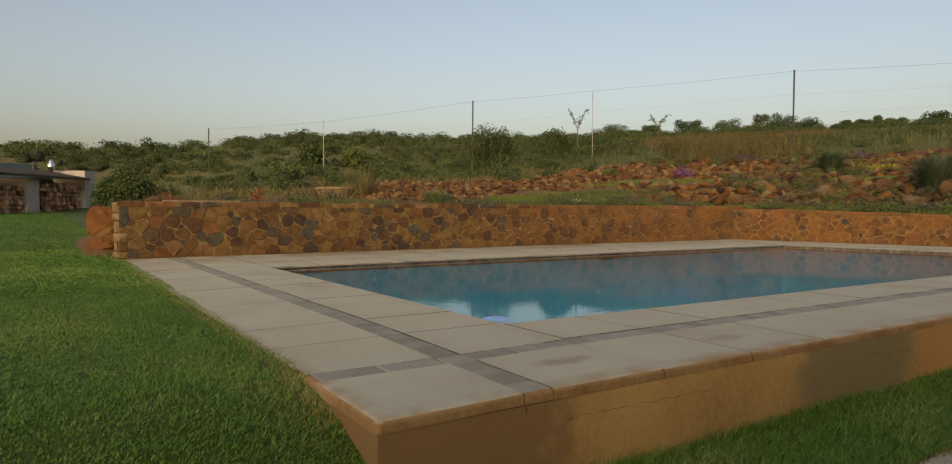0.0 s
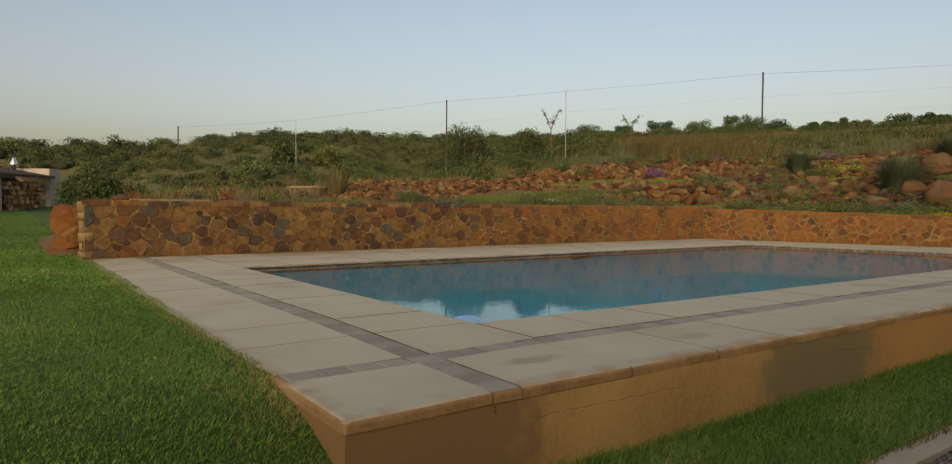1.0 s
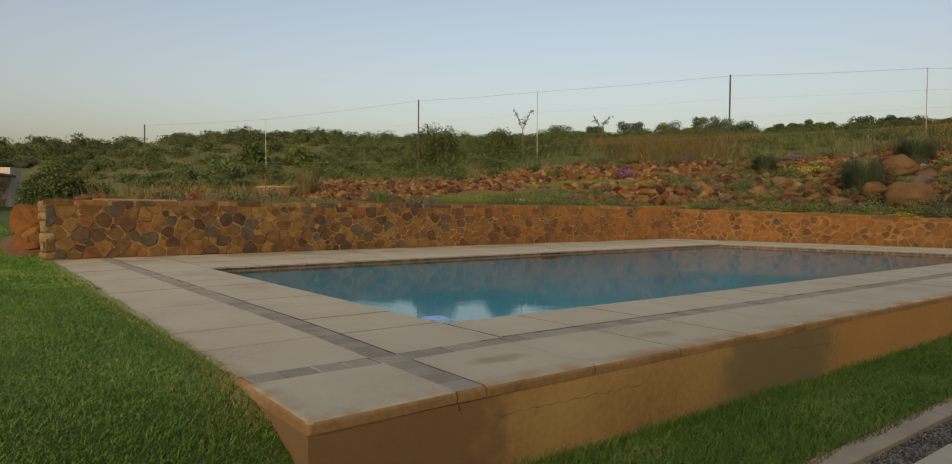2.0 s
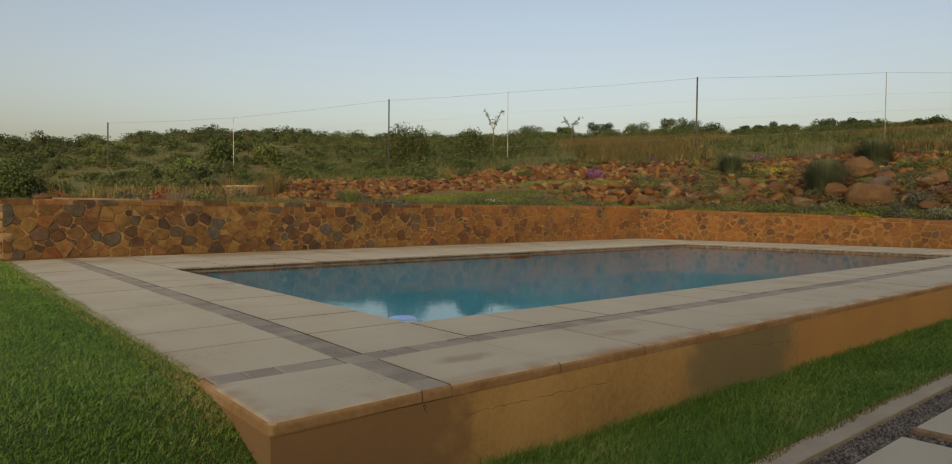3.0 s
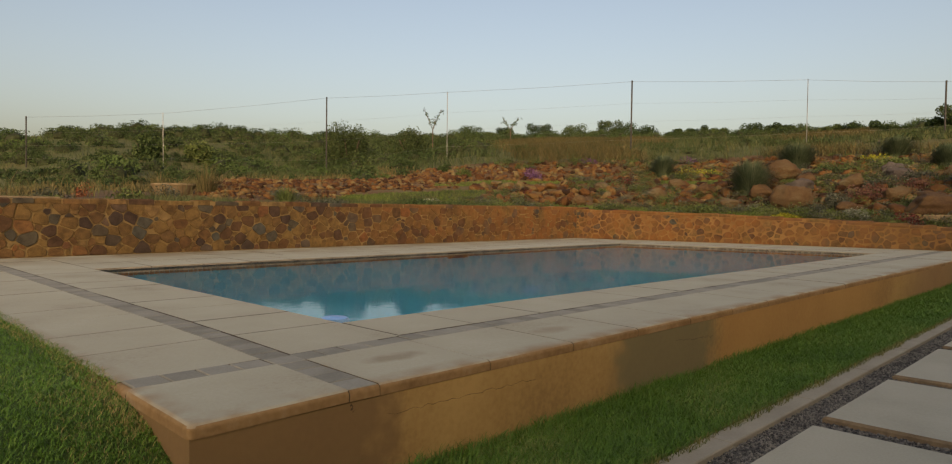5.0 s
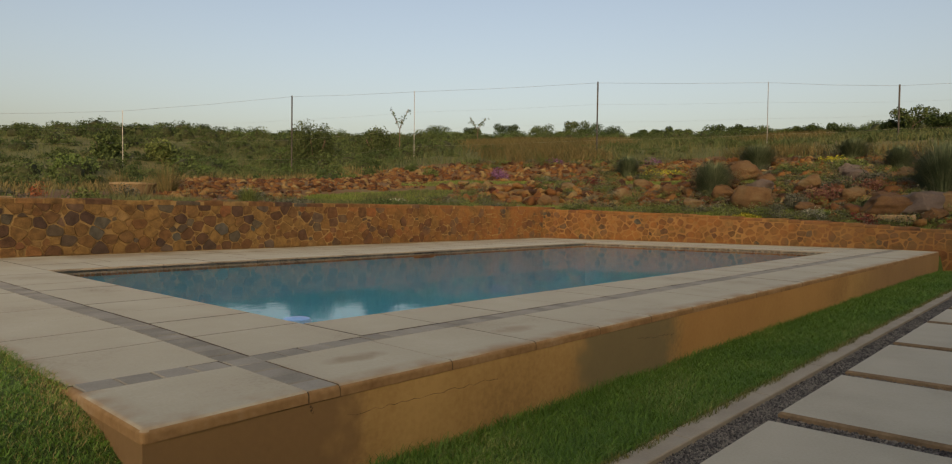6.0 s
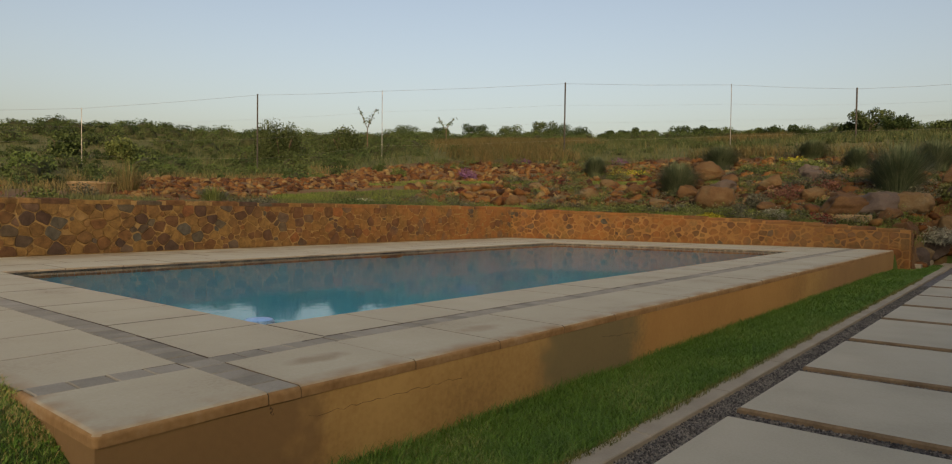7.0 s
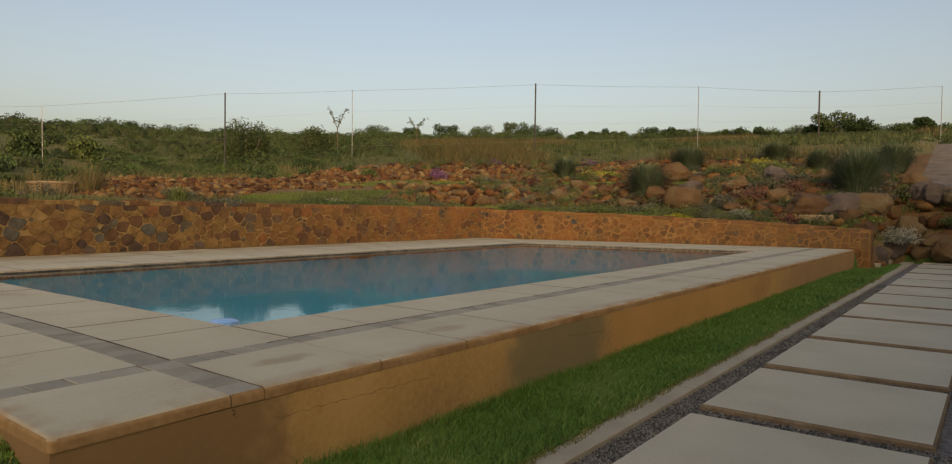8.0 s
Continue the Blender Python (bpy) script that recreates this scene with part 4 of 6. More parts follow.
FLOWERS = [
    ("groundcover", 17.3, 0.1, 1.3, 0.3, F_grey, "grey-green spreading plant beside boulders", "groundcover", 700, 0.04),
    ("groundcover", 17.9, -0.5, 1.2, 0.35, F_bush, "olive-green spreading plant beside boulders", "groundcover", 700, 0.04),
    ("groundcover", 17.3, -1.6, 1.2, 0.3, F_dark, "dark green spreading plant beside boulders", "groundcover", 700, 0.04),
    ("groundcover", 18.6, 0.5, 1.3, 0.35, F_dark, "dark green spreading plant among boulders", "groundcover", 700, 0.045),
    ("groundcover", 19.2, 1.1, 1.2, 0.35, F_bush, "olive-green spreading plant among boulders", "groundcover", 600, 0.045),
    ("groundcover", 16.0, 1.6, 1.1, 0.3, F_bush, "olive-green spreading plant among boulders", "groundcover", 700, 0.04),
    ("groundcover", 15.6, -0.05, 1.0, 0.16, F_turf, "low green turf mat behind the wall's end", "groundcover", 900, 0.03),
    ("groundcover", 17.6, 2.7, 1.3, 0.4, F_grey, "grey-green spreading plant among boulders", "groundcover", 700, 0.04),
    ("groundcover", 20.0, 4.3, 1.5, 0.35, F_dark, "dark green spreading plant on the upper bank", "groundcover", 600, 0.045),
    ("flowering_plant", 16.6, 12.6, 1.05, 0.42, F_purple, "low mound of purple flowers among rocks", "flowers", 420, 0.04),
    ("flowering_plant", 19.8, 12.7, 0.75, 0.25, F_purple, "low mound of bright purple flowers among rocks", "flowers", 380, 0.04),
    ("flowering_plant", 21.1, 9.4, 0.8, 0.3, F_purple, "muted purple flowering plant on the bank", "flowers", 240, 0.04),
    ("groundcover", 19.6, 8.2, 1.6, 0.2, F_yellow, "yellow-green flowering groundcover on the bank", "groundcover", 420, 0.045),
    ("groundcover", 14.1, 3.5, 0.8, 0.17, F_yellow, "bright yellow-green groundcover behind the wall", "groundcover", 600, 0.03),
    ("groundcover", 21.8, 3.9, 1.4, 0.22, F_yellow, "yellow-green groundcover among the upper rocks", "groundcover", 320, 0.05),
    ("groundcover", 20.9, 3.2, 1.7, 0.32, F_light, "fresh green spreading plant among the upper rocks", "groundcover", 500, 0.05),
    ("groundcover", 6.3, 9.1, 1.2, 0.24, F_grey, "grey-green bushy groundcover behind the wall", "groundcover", 900, 0.035),
    ("groundcover", 8.3, 9.0, 1.6, 0.24, F_dark, "dark green bushy groundcover behind the wall", "groundcover", 1300, 0.035),
    ("groundcover", 9.6, 9.0, 1.5, 0.23, F_dark, "dark green bushy groundcover behind the wall", "groundcover", 1200, 0.035),
    ("groundcover", 10.9, 9.1, 1.4, 0.20, F_light, "green bushy groundcover behind the wall", "groundcover", 1000, 0.035),
    ("groundcover", 7.9, 10.2, 1.9, 0.17, F_dark, "dark green mat of groundcover behind the wall", "groundcover", 1200, 0.035),
    ("groundcover", 9.5, 9.5, 1.3, 0.15, F_dark, "dark green mat of groundcover behind the wall", "groundcover", 700, 0.035),
    ("groundcover", 11.5, 9.9, 1.3, 0.2, F_dark, "dark green mat of groundcover behind the wall", "groundcover", 800, 0.035),
    ("groundcover", 12.4, 9.2, 0.9, 0.14, F_grey, "grey-green cushion plant behind the wall", "groundcover", 400, 0.03),
    ("small_shrub", 14.9, 14.2, 0.75, 0.34, F_light, "fresh green low shrub among rocks", "shrub", 500, 0.04),
    ("small_shrub", 12.2, 15.1, 0.75, 0.3, F_light, "fresh green low shrub among rocks", "shrub", 420, 0.04),
    ("small_shrub", 15.3, 15.6, 0.6, 0.36, F_dark, "dark green low shrub among rocks", "shrub", 420, 0.04),
    ("small_shrub", 13.9, 5.3, 0.75, 0.26, F_light, "green low shrub behind the wall", "shrub", 600, 0.035),
    ("silver_plant", 9.9, 10.2, 0.85, 0.17, F_silver, "low silver-leaved plant behind the wall", "plant", 420, 0.045),
    ("silver_plant", 12.9, 9.0, 0.45, 0.14, F_silver, "low silver-leaved plant behind the wall", "plant", 220, 0.045),
    ("silver_plant", 14.7, 2.3, 0.75, 0.30, F_silver, "silver-grey cushion plant behind the wall", "plant", 800, 0.03),
    ("silver_plant", 15.4, 2.9, 0.8, 0.45, F_grey, "grey-green bushy plant behind the wall", "plant", 700, 0.04),
    ("silver_plant", 18.4, 2.0, 1.1, 0.4, F_grey, "grey-green spreading plant among boulders", "plant", 600, 0.045),
    ("silver_plant", 19.4, 2.6, 1.0, 0.4, F_grey, "grey-green spreading plant among boulders", "plant", 500, 0.045),
    ("red_plant", 17.1, 9.3, 0.6, 0.33, F_red, "dark red leafy plant among the rocks", "plant", 300, 0.05),
    ("red_plant", 14.7, 1.35, 0.7, 0.26, F_red, "dark red succulent behind the wall", "plant", 500, 0.035),
    ("red_plant", 14.3, 10.9, 0.4, 0.2, F_red, "dark red succulent among the rocks", "plant", 160, 0.04),
    ("pink_plant", 16.6, 2.6, 1.2, 0.42, F_pink, "dusty pink succulent shrub on the bank", "plant", 700, 0.04),
    ("pink_plant", 17.3, 1.9, 0.9, 0.4, F_pink, "dusty pink succulent shrub on the bank", "plant", 500, 0.04),
    ("pink_plant", 5.2, 10.2, 0.8, 0.16, F_pink, "dusty pink low plant behind the wall", "plant", 300, 0.03),
    ("flowering_plant", 1.35, 12.6, 0.45, 0.3, F_orange, "orange-red flowering plant at the garden's edge", "flowers", 160, 0.035),
    ("flowering_plant", 1.05, 10.7, 0.5, 0.28, F_orange, "orange-red flowering plant at the garden's edge", "flowers", 160, 0.035),
    ("flowering_plant", 3.3, 13.4, 0.45, 0.36, F_orange, "orange-red flowering plant at the garden's edge", "flowers", 160, 0.035),
    ("small_shrub", 2.2, 11.2, 0.8, 0.3, F_grey, "grey-green low shrub behind the wall", "shrub", 420, 0.04),
    ("small_shrub", 3.3, 10.6, 0.8, 0.3, F_light, "green low shrub behind the wall", "shrub", 420, 0.04),
    ("small_shrub", 4.2, 11.4, 0.8, 0.36, F_grey, "grey-green low shrub behind the wall", "shrub", 420, 0.04),
    ("small_shrub", 7.0, 11.8, 0.8, 0.26, F_grey, "grey-green low shrub behind the wall", "shrub", 420, 0.04),
    ("small_shrub", 1.9, 9.5, 0.6, 0.22, F_light, "green low shrub behind the wall", "shrub", 300, 0.03),
]
for i, (nm, x, y, w, h, m, lab, cat, n, leaf) in enumerate(FLOWERS):
    shrub(nm, x, y, w, h, m, lab, cat, int(n * 2.2), leaf * 0.62, 300 + i, "garden plants", stems=False, lumps=10)
shrub("silver_plant", 16.5, -0.52, 1.15, 0.36, F_silver, "spiky silver-leaved plant hanging over a grey boulder", "plant", 900, 0.075, 399, "garden plants", z=0.45, stems=False, aspect=0.12)


# ---- round planter behind the wall ----
def build_planter():
    ob = group_empty("round_planter", pose(5.1, 13.3, ground_z(5.1, 13.3) - 0.03), "round sandy stone fire bowl standing in the garden", "planter")
    bm = bmesh.new()
    spin(bm, [(0.0, 0.0), (0.36, 0.0), (0.42, 0.2), (0.45, 0.24), (0.46, 0.30), (0.40, 0.30), (0.37, 0.12), (0.0, 0.1)], 28)
    bowl = part("bowl", bm, M_bowl, ob, smooth=True)
    bm = bmesh.new()
    spin(bm, [(0.44, 0.25), (0.475, 0.26), (0.475, 0.31), (0.44, 0.315), (0.40, 0.302)], 28)
    part("rim", bm, M_bowl, bowl, smooth=True)
    bm = bmesh.new()
    box(bm, -0.55, 0.55, -0.13, 0.13, 0, 0.045, 0.015)
    ob = tagged(part("flat_stone", bm, M_bowl), "long flat sandstone slab lying on the wall", "stone slab")
    ob.matrix_basis = pose(1.15, 8.62, 1.09, 0, 0, 4)


def build_bench_slab():
    bm = bmesh.new()
    box(bm, -0.15, 0.15, -0.5, 0.5, 0, 0.14, 0.02)
    ob = tagged(part("flat_stone", bm, M_bowl), "long pale stone slab lying behind the short wall", "stone slab")
    ob.matrix_basis = pose(15.05, 1.0, ground_z(15.05, 1.0) - 0.01, 0, 0, 9)


M_bowl = material("sandy_stoneware", [(0.2, (0.15, 0.109, 0.0612)), (0.6, (0.224, 0.17, 0.102)), (0.9, (0.272, 0.211, 0.136))], 6, 60, 0.9, 0.3)
build_planter()
build_bench_slab()


# ---- veld: tall grass, terrace turf, bushes on the hill, trees on the crest ----
def build_grasses():
    rng = random.Random(5)
    nr = np.random.default_rng(5)
    def field(name, spots, per, hh, ww, mat, label, cat, spread, lean=0.4):
        n = len(spots) * per
        base = np.repeat(spots, per, 0) + nr.normal(size=(n, 3)) * np.array([spread, spread, 0])
        v, f = blades(base, hh * (0.5 + 0.8 * nr.random(n)), ww, nr, lean)
        tagged(fast_mesh(name, v, f, mat), label, cat, kind="stuff")
    tan = lambda x, y, d: noise.noise((x * 0.2, y * 0.2, 4)) > 0.42 - 0.85 * smooth(11, 0, abs(azimuth(x, y) - 52))
    field("dry_grass", scatter(2600, rng, tan, 8.6, 20, 30, 88), 14, 0.42, 0.018, F_dry, "tall dry brown veld grass below the fence", "dry grass", 0.2, 0.7)
    field("veld_grass", scatter(7000, rng, lambda x, y, d: True, 8.6, 46, 26, 92), 12, 0.32, 0.024, F_mixed, "mixed green and straw veld grass on the slope", "veld grass", 0.3, 0.7)
    field("dry_grass", scatter(1100, rng, lambda x, y, d: True, 7, 15, 8, 40), 10, 0.16, 0.026, F_dry, "short dry grass on the flat behind the garden", "dry grass", 0.3)
    field("veld_grass", scatter(2600, rng, lambda x, y, d: True, 15, 44, 4, 40), 10, 0.16, 0.026, F_mixed, "short green and straw grass between the hill bushes", "dry grass", 0.3)
    field("garden_grass", scatter(900, rng, lambda x, y, d: noise.noise((x * 0.6, y * 0.6, 9)) > -0.1, 0.15, 3.2, 2, 48), 10, 0.16, 0.012, F_mixed, "patchy short grass and weeds behind the wall", "grass", 0.08)
    field("terrace_turf", scatter(1500, rng, lambda x, y, d: azimuth(x, y) > 42, 4.5, 5.25, 40, 86), 14, 0.055, 0.012, F_turf, "narrow green turf terrace between rock banks", "grass", 0.09)
    field("terrace_turf", scatter(1200, rng, lambda x, y, d: noise.noise((x * 0.5, y * 0.5, 6)) > 0.0, 0.4, 1.7, 44, 80), 12, 0.07, 0.012, F_turf, "green turf along the top of the wall", "grass", 0.1)
    field("terrace_turf", scatter(1400, rng, lambda x, y, d: noise.noise((x * 0.9, y * 0.9, 31)) > -0.25, 1.6, 3.5, 34.5, 47), 16, 0.06, 0.012, F_turf, "green turf between the wall and the rock bank", "grass", 0.1)
    field("garden_grass", scatter(700, rng, lambda x, y, d: noise.noise((x * 0.8, y * 0.8, 19)) > -0.15, 0.05, 1.3, 58, 90), 12, 0.09, 0.012, F_turf, "patchy low grass behind the short wall", "grass", 0.09)
    n_under = scatter(760, rng, lambda x, y, d: (d < 2 or azimuth(x, y) > 47) and noise.noise((x * 0.35, y * 0.35, 12)) > -0.1 - 0.3 * smooth(66, 80, azimuth(x, y)), 0.3, 8.8, 34, 90)
    extra = []
    for _ in range(150):
        x, y = (rng.uniform(14.9, 19.5), rng.uniform(-0.3, 1.6)) if rng.random() < 0.6 else (rng.uniform(17.0, 18.4), rng.uniform(-3.2, 0))
        extra.append((x, y, ground_z(x, y)))
    for _ in range(110):
        y = rng.uniform(0.6, 6.5)
        x = wall_x(y) + rng.uniform(0.36, 1.0)
        extra.append((x, y, ground_z(x, y) - 0.06))
    n_under = np.concatenate([n_under, np.array(extra)])
    for mat, k in ((F_grey, 0), (F_light, 1), (F_bush, 2)):
        P = [clump_points(150, nr, 6, 0.6, 0.5) * (rng.uniform(0.14, 0.42) * np.array([1, 1, 0.75])) + q + np.array([0, 0, 0.05]) for q in n_under[k::3]]
        P = np.concatenate(P)
        v, f = leaf_faces(P, 0.019 * (0.6 + 0.8 * nr.random(len(P))), nr, 0.5, 0.3)
        tagged(fast_mesh("undergrowth", v, f, mat), "small green and grey plants between the rocks", "plants", kind="stuff")
    ledge = np.array([(x, y, ground_z(x, y)) for x, y in [(rng.uniform(15.4, 15.9), rng.uniform(-0.1, 1.9)) for _ in range(240)] + [(rng.uniform(17.2, 17.8), rng.uniform(-3.4, -0.5)) for _ in range(200)]])
    field("terrace_turf", ledge, 14, 0.06, 0.012, F_turf, "green turf ledge at the end of the garden bank", "grass", 0.07)
    stems = scatter(34, rng, lambda x, y, d: True, 1, 5.5, 3, 26)
    field("seed_stalks", stems, 5, 0.55, 0.012, F_dry, "thin pale seed stalks in the garden", "stalks", 0.12, 0.5)


build_grasses()


def build_bushveld():
    rng = random.Random(9)
    nr = np.random.default_rng(9)
    kinds, cores = [], []
    for k in range(6):
        p = clump_points(520, nr, 18, 0.75, 0.28)
        kinds.append(p[p[:, 2] < np.quantile(p[:, 2], 0.93)])
        # a filler lump per bush, coloured dark for the shade among the leaves
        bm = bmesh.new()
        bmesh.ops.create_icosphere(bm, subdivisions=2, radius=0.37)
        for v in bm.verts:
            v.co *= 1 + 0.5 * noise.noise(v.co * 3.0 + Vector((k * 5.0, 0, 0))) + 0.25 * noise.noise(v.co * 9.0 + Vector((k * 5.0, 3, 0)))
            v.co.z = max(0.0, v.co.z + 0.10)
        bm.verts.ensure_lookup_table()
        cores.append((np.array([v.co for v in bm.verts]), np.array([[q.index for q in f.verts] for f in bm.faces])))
        bm.free()
    for name, mat, share in (("hill_bushes", H_bush, 1.0), ("hill_bushes", H_dark, 0.5), ("hill_bushes", H_light, 0.12)):
        P, S, CV, CF = [], [], [], []
        off = 0
        def put(x, y, w, h):
            nonlocal off
            q = rng.randrange(6)
            a = rng.uniform(0, 6.283)
            c, s = math.cos(a), math.sin(a)
            turn = lambda k: np.stack([k[:, 0] * c - k[:, 1] * s, k[:, 0] * s + k[:, 1] * c, k[:, 2]], 1) * (w / 2, w / 2, h / 0.9) + (x, y, ground_z(x, y) - 0.1)
            P.append(turn(kinds[q]))
            S.append(np.full(len(kinds[q]), 0.014 * w + 0.018))
            CV.append(turn(cores[q][0]))
            CF.append(cores[q][1] + off)
            off += len(cores[q][0])
        for _ in range(int(880 * share)):
            a = math.radians(rng.uniform(-12, 47))
            r = math.sqrt(rng.uniform(27 ** 2, 64 ** 2))
            x, y = -1 + r * math.sin(a), -2 + r * math.cos(a)
            if y < 36 and x < 3:
                continue
            w = 0.6 + 1.9 * rng.random() ** 1.6
            put(x, y, w, w * rng.uniform(0.36, 0.56))
        for _ in range(int(170 * share)):
            a = math.radians(rng.uniform(40, 95))
            r = math.sqrt(rng.uniform(40 ** 2, 80 ** 2))
            x, y = -1 + r * math.sin(a), -2 + r * math.cos(a)
            w = rng.uniform(0.7, 1.9)
            put(x, y, w, w * rng.uniform(0.35, 0.58))
        for _ in range(int(210 * share)):        # an uneven hedge of bush along the ridge
            a = math.radians(rng.uniform(43, 93))
            r = rng.uniform(41, 56)
            w = rng.uniform(0.9, 1.8)
            put(-1 + r * math.sin(a), -2 + r * math.cos(a), w, w * rng.uniform(0.46, 0.74))
        for _ in range(int(250 * share)):
            a = math.radians(rng.uniform(44, 92))
            r = rng.uniform(27, 41)
            x, y = -1 + r * math.sin(a), -2 + r * math.cos(a)
            if depth_behind(x, y) > 9.5:
                w = rng.uniform(0.4, 1.3)
                put(x, y, w, w * rng.uniform(0.3, 0.5))
        for _ in range(int(50 * share)):
            a = math.radians(rng.uniform(14, 40))
            r = rng.uniform(21, 28)
            x, y = -1 + r * math.sin(a), -2 + r * math.cos(a)
            w = rng.uniform(0.6, 1.5)
            put(x, y, w, w * rng.uniform(0.35, 0.55))
        P, S = np.concatenate(P), np.concatenate(S)
        v, f = leaf_faces(P, S * (0.6 + 0.8 * nr.random(len(P))), nr, 0.6, 0.2)
        tri = np.concatenate([f[:, [0, 1, 2]], f[:, [0, 2, 3]]])
        cv, cf = np.concatenate(CV), np.concatenate(CF)
        tagged(fast_mesh(name, v, f, mat), "dense green bushveld covering the hillside", "bushes", kind="stuff")
        tagged(fast_mesh("bush_core", cv, cf, M_bush_core), "dark filler lumps standing in for the shade inside the hillside bushes", "branches", kind="stuff")


# dark colour of the bush fillers: inner shade painted in
M_bush_core = material("shaded_bush_core", [(0.3, (0.0208, 0.026, 0.0117)), (0.7, (0.0442, 0.0546, 0.0234))], 3, 16, 0.95, 0.8)
build_bushveld()


def tree(x, y, w, h, mat, label, seed, n=2600, leaf=0.052, open_crown=False):
    rng = np.random.default_rng(seed)
    rr = random.Random(seed)
    z = ground_z(x, y)
    ob = group_empty("tree", pose(x, y, z - 0.05), label, "tree", "trees on the ridge")
    bm = bmesh.new()
    r0 = 0.035 * h
    pts = [Vector((0, 0, -0.1)), Vector((rr.uniform(-0.1, 0.1) * w, 0, h * 0.28)), Vector((rr.uniform(-0.1, 0.1) * w, rr.uniform(-0.1, 0.1) * w, h * 0.5))]
    for a, b, ra, rb in zip(pts, pts[1:], (r0, r0 * 0.75), (r0 * 0.75, r0 * 0.5)):
        m = Matrix.Translation((a + b) / 2) @ (b - a).to_track_quat("Z", "Y").to_matrix().to_4x4()
        bmesh.ops.create_cone(bm, cap_ends=True, segments=7, radius1=ra, radius2=rb, depth=(b - a).length * 1.05, matrix=m)
    tips = []
    for i in range(8):
        a = i * 2.4 + seed
        s = pts[1].lerp(pts[2], rr.random())
        e = Vector((math.cos(a) * w * rr.uniform(0.2, 0.42), math.sin(a) * w * rr.uniform(0.2, 0.42), h * rr.uniform(0.38, 0.88)))
        m = Matrix.Translation((s + e) / 2) @ (e - s).to_track_quat("Z", "Y").to_matrix().to_4x4()
        bmesh.ops.create_cone(bm, cap_ends=True, segments=5, radius1=r0 * 0.4, radius2=r0 * 0.12, depth=(e - s).length, matrix=m)
        tips.append(e)
    part("trunk", bm, M_bark, ob)
    k = rng.integers(0, len(tips), n)
    p = rng.normal(size=(n, 3))
    p /= np.linalg.norm(p, axis=1)[:, None]
    spread = (0.22 if open_crown else 0.3) * min(w, 1.5 * h)
    c = np.array([tuple(t) for t in tips])[k] + p * (spread * (0.4 + 0.6 * rng.random(n)))[:, None] * (1, 1, 0.8)
    v, f = leaf_faces(c, leaf * (0.6 + 0.8 * rng.random(n)), rng, 0.55, 0.2)
    fast_mesh("crown", v, f, mat, ob)
    return ob


# bearing, distance, width and height of the crest's trees
TREES = [(0.980, 52, 1.86, 1.46), (1.030, 55, 1.87, 1.09), (1.070, 50, 1.02, 0.75), (0.930, 56, 2.00, 1.23), (0.880, 54, 2.40, 1.30), (0.830, 58, 1.30, 1.00), (1.130, 48, 1.27, 0.65),
         (1.170, 52, 2.12, 0.92), (1.205, 44, 1.78, 0.85), (1.265, 42, 1.44, 0.58), (1.300, 40, 2.04, 0.65), (1.335, 40, 1.61, 0.41), (1.405, 38, 1.7, 1.3), (1.435, 37, 1.54, 0.78), (1.385, 39, 1.12, 0.62),
         (1.480, 36, 1.05, 0.56), (1.505, 34, 0.91, 0.84), (0.780, 60, 2.20, 1.35), (0.720, 62, 1.10, 0.85), (1.000, 60, 2.10, 1.35), (1.100, 60, 2.46, 1.02), (0.960, 62, 1.60, 1.00), (1.230, 56, 1.61, 0.75)]
for i, (a, r, w, h) in enumerate(TREES):
    tree(-1 + r * math.sin(a), -2 + r * math.cos(a), w, h, H_dark if i % 3 else H_bush, "small dark green bushveld tree on the ridge" if i % 3 else "small olive-green bushveld tree on the ridge", 500 + i, open_crown=i % 4 == 0)


def sapling(x, y, h, seed, label):
    rng = np.random.default_rng(seed)
    ob = group_empty("sapling", pose(x, y, ground_z(x, y) - 0.05), label, "sapling", "saplings at the fence")
    bm = bmesh.new()
    tube(bm, (0, 0, -0.1), (0, 0, h * 0.62), 0.022, 6)
    P = []
    for s in (-1, 1, 0.3):
        e = Vector((s * 0.38 * 0.6, -s * 0.38 * 0.8, h * (0.98 if abs(s) == 1 else 0.8)))
        tube(bm, (0, 0, h * 0.6), e, 0.012, 5)
        for t in np.linspace(0.35, 1.0, 9):
            P.append(np.array(Vector((0, 0, h * 0.6)).lerp(e, t)) + rng.normal(size=3) * 0.05)
    part("trunk", bm, M_bark, ob)
    P = np.repeat(np.array(P), 3, 0) + rng.normal(size=(len(P) * 3, 3)) * 0.04
    v, f = leaf_faces(P, 0.075, rng, 0.3, 0.1)
    fast_mesh("crown", v, f, F_dark, ob)


sapling(19.1, 20.55, 2.3, 601, "thin forked sapling standing against the sky")
sapling(22.93, 19.4, 1.5, 602, "thin spreading sapling standing against the sky")


# ---- lawn grass ----
def creep(y):
    return np.interp(y, [0.0, 0.62, 0.9, 1.85, 3.8, 5.4, 8.2], [-0.03, -0.03, -0.01, 0.01, 0.05, 0.085, 0.10])


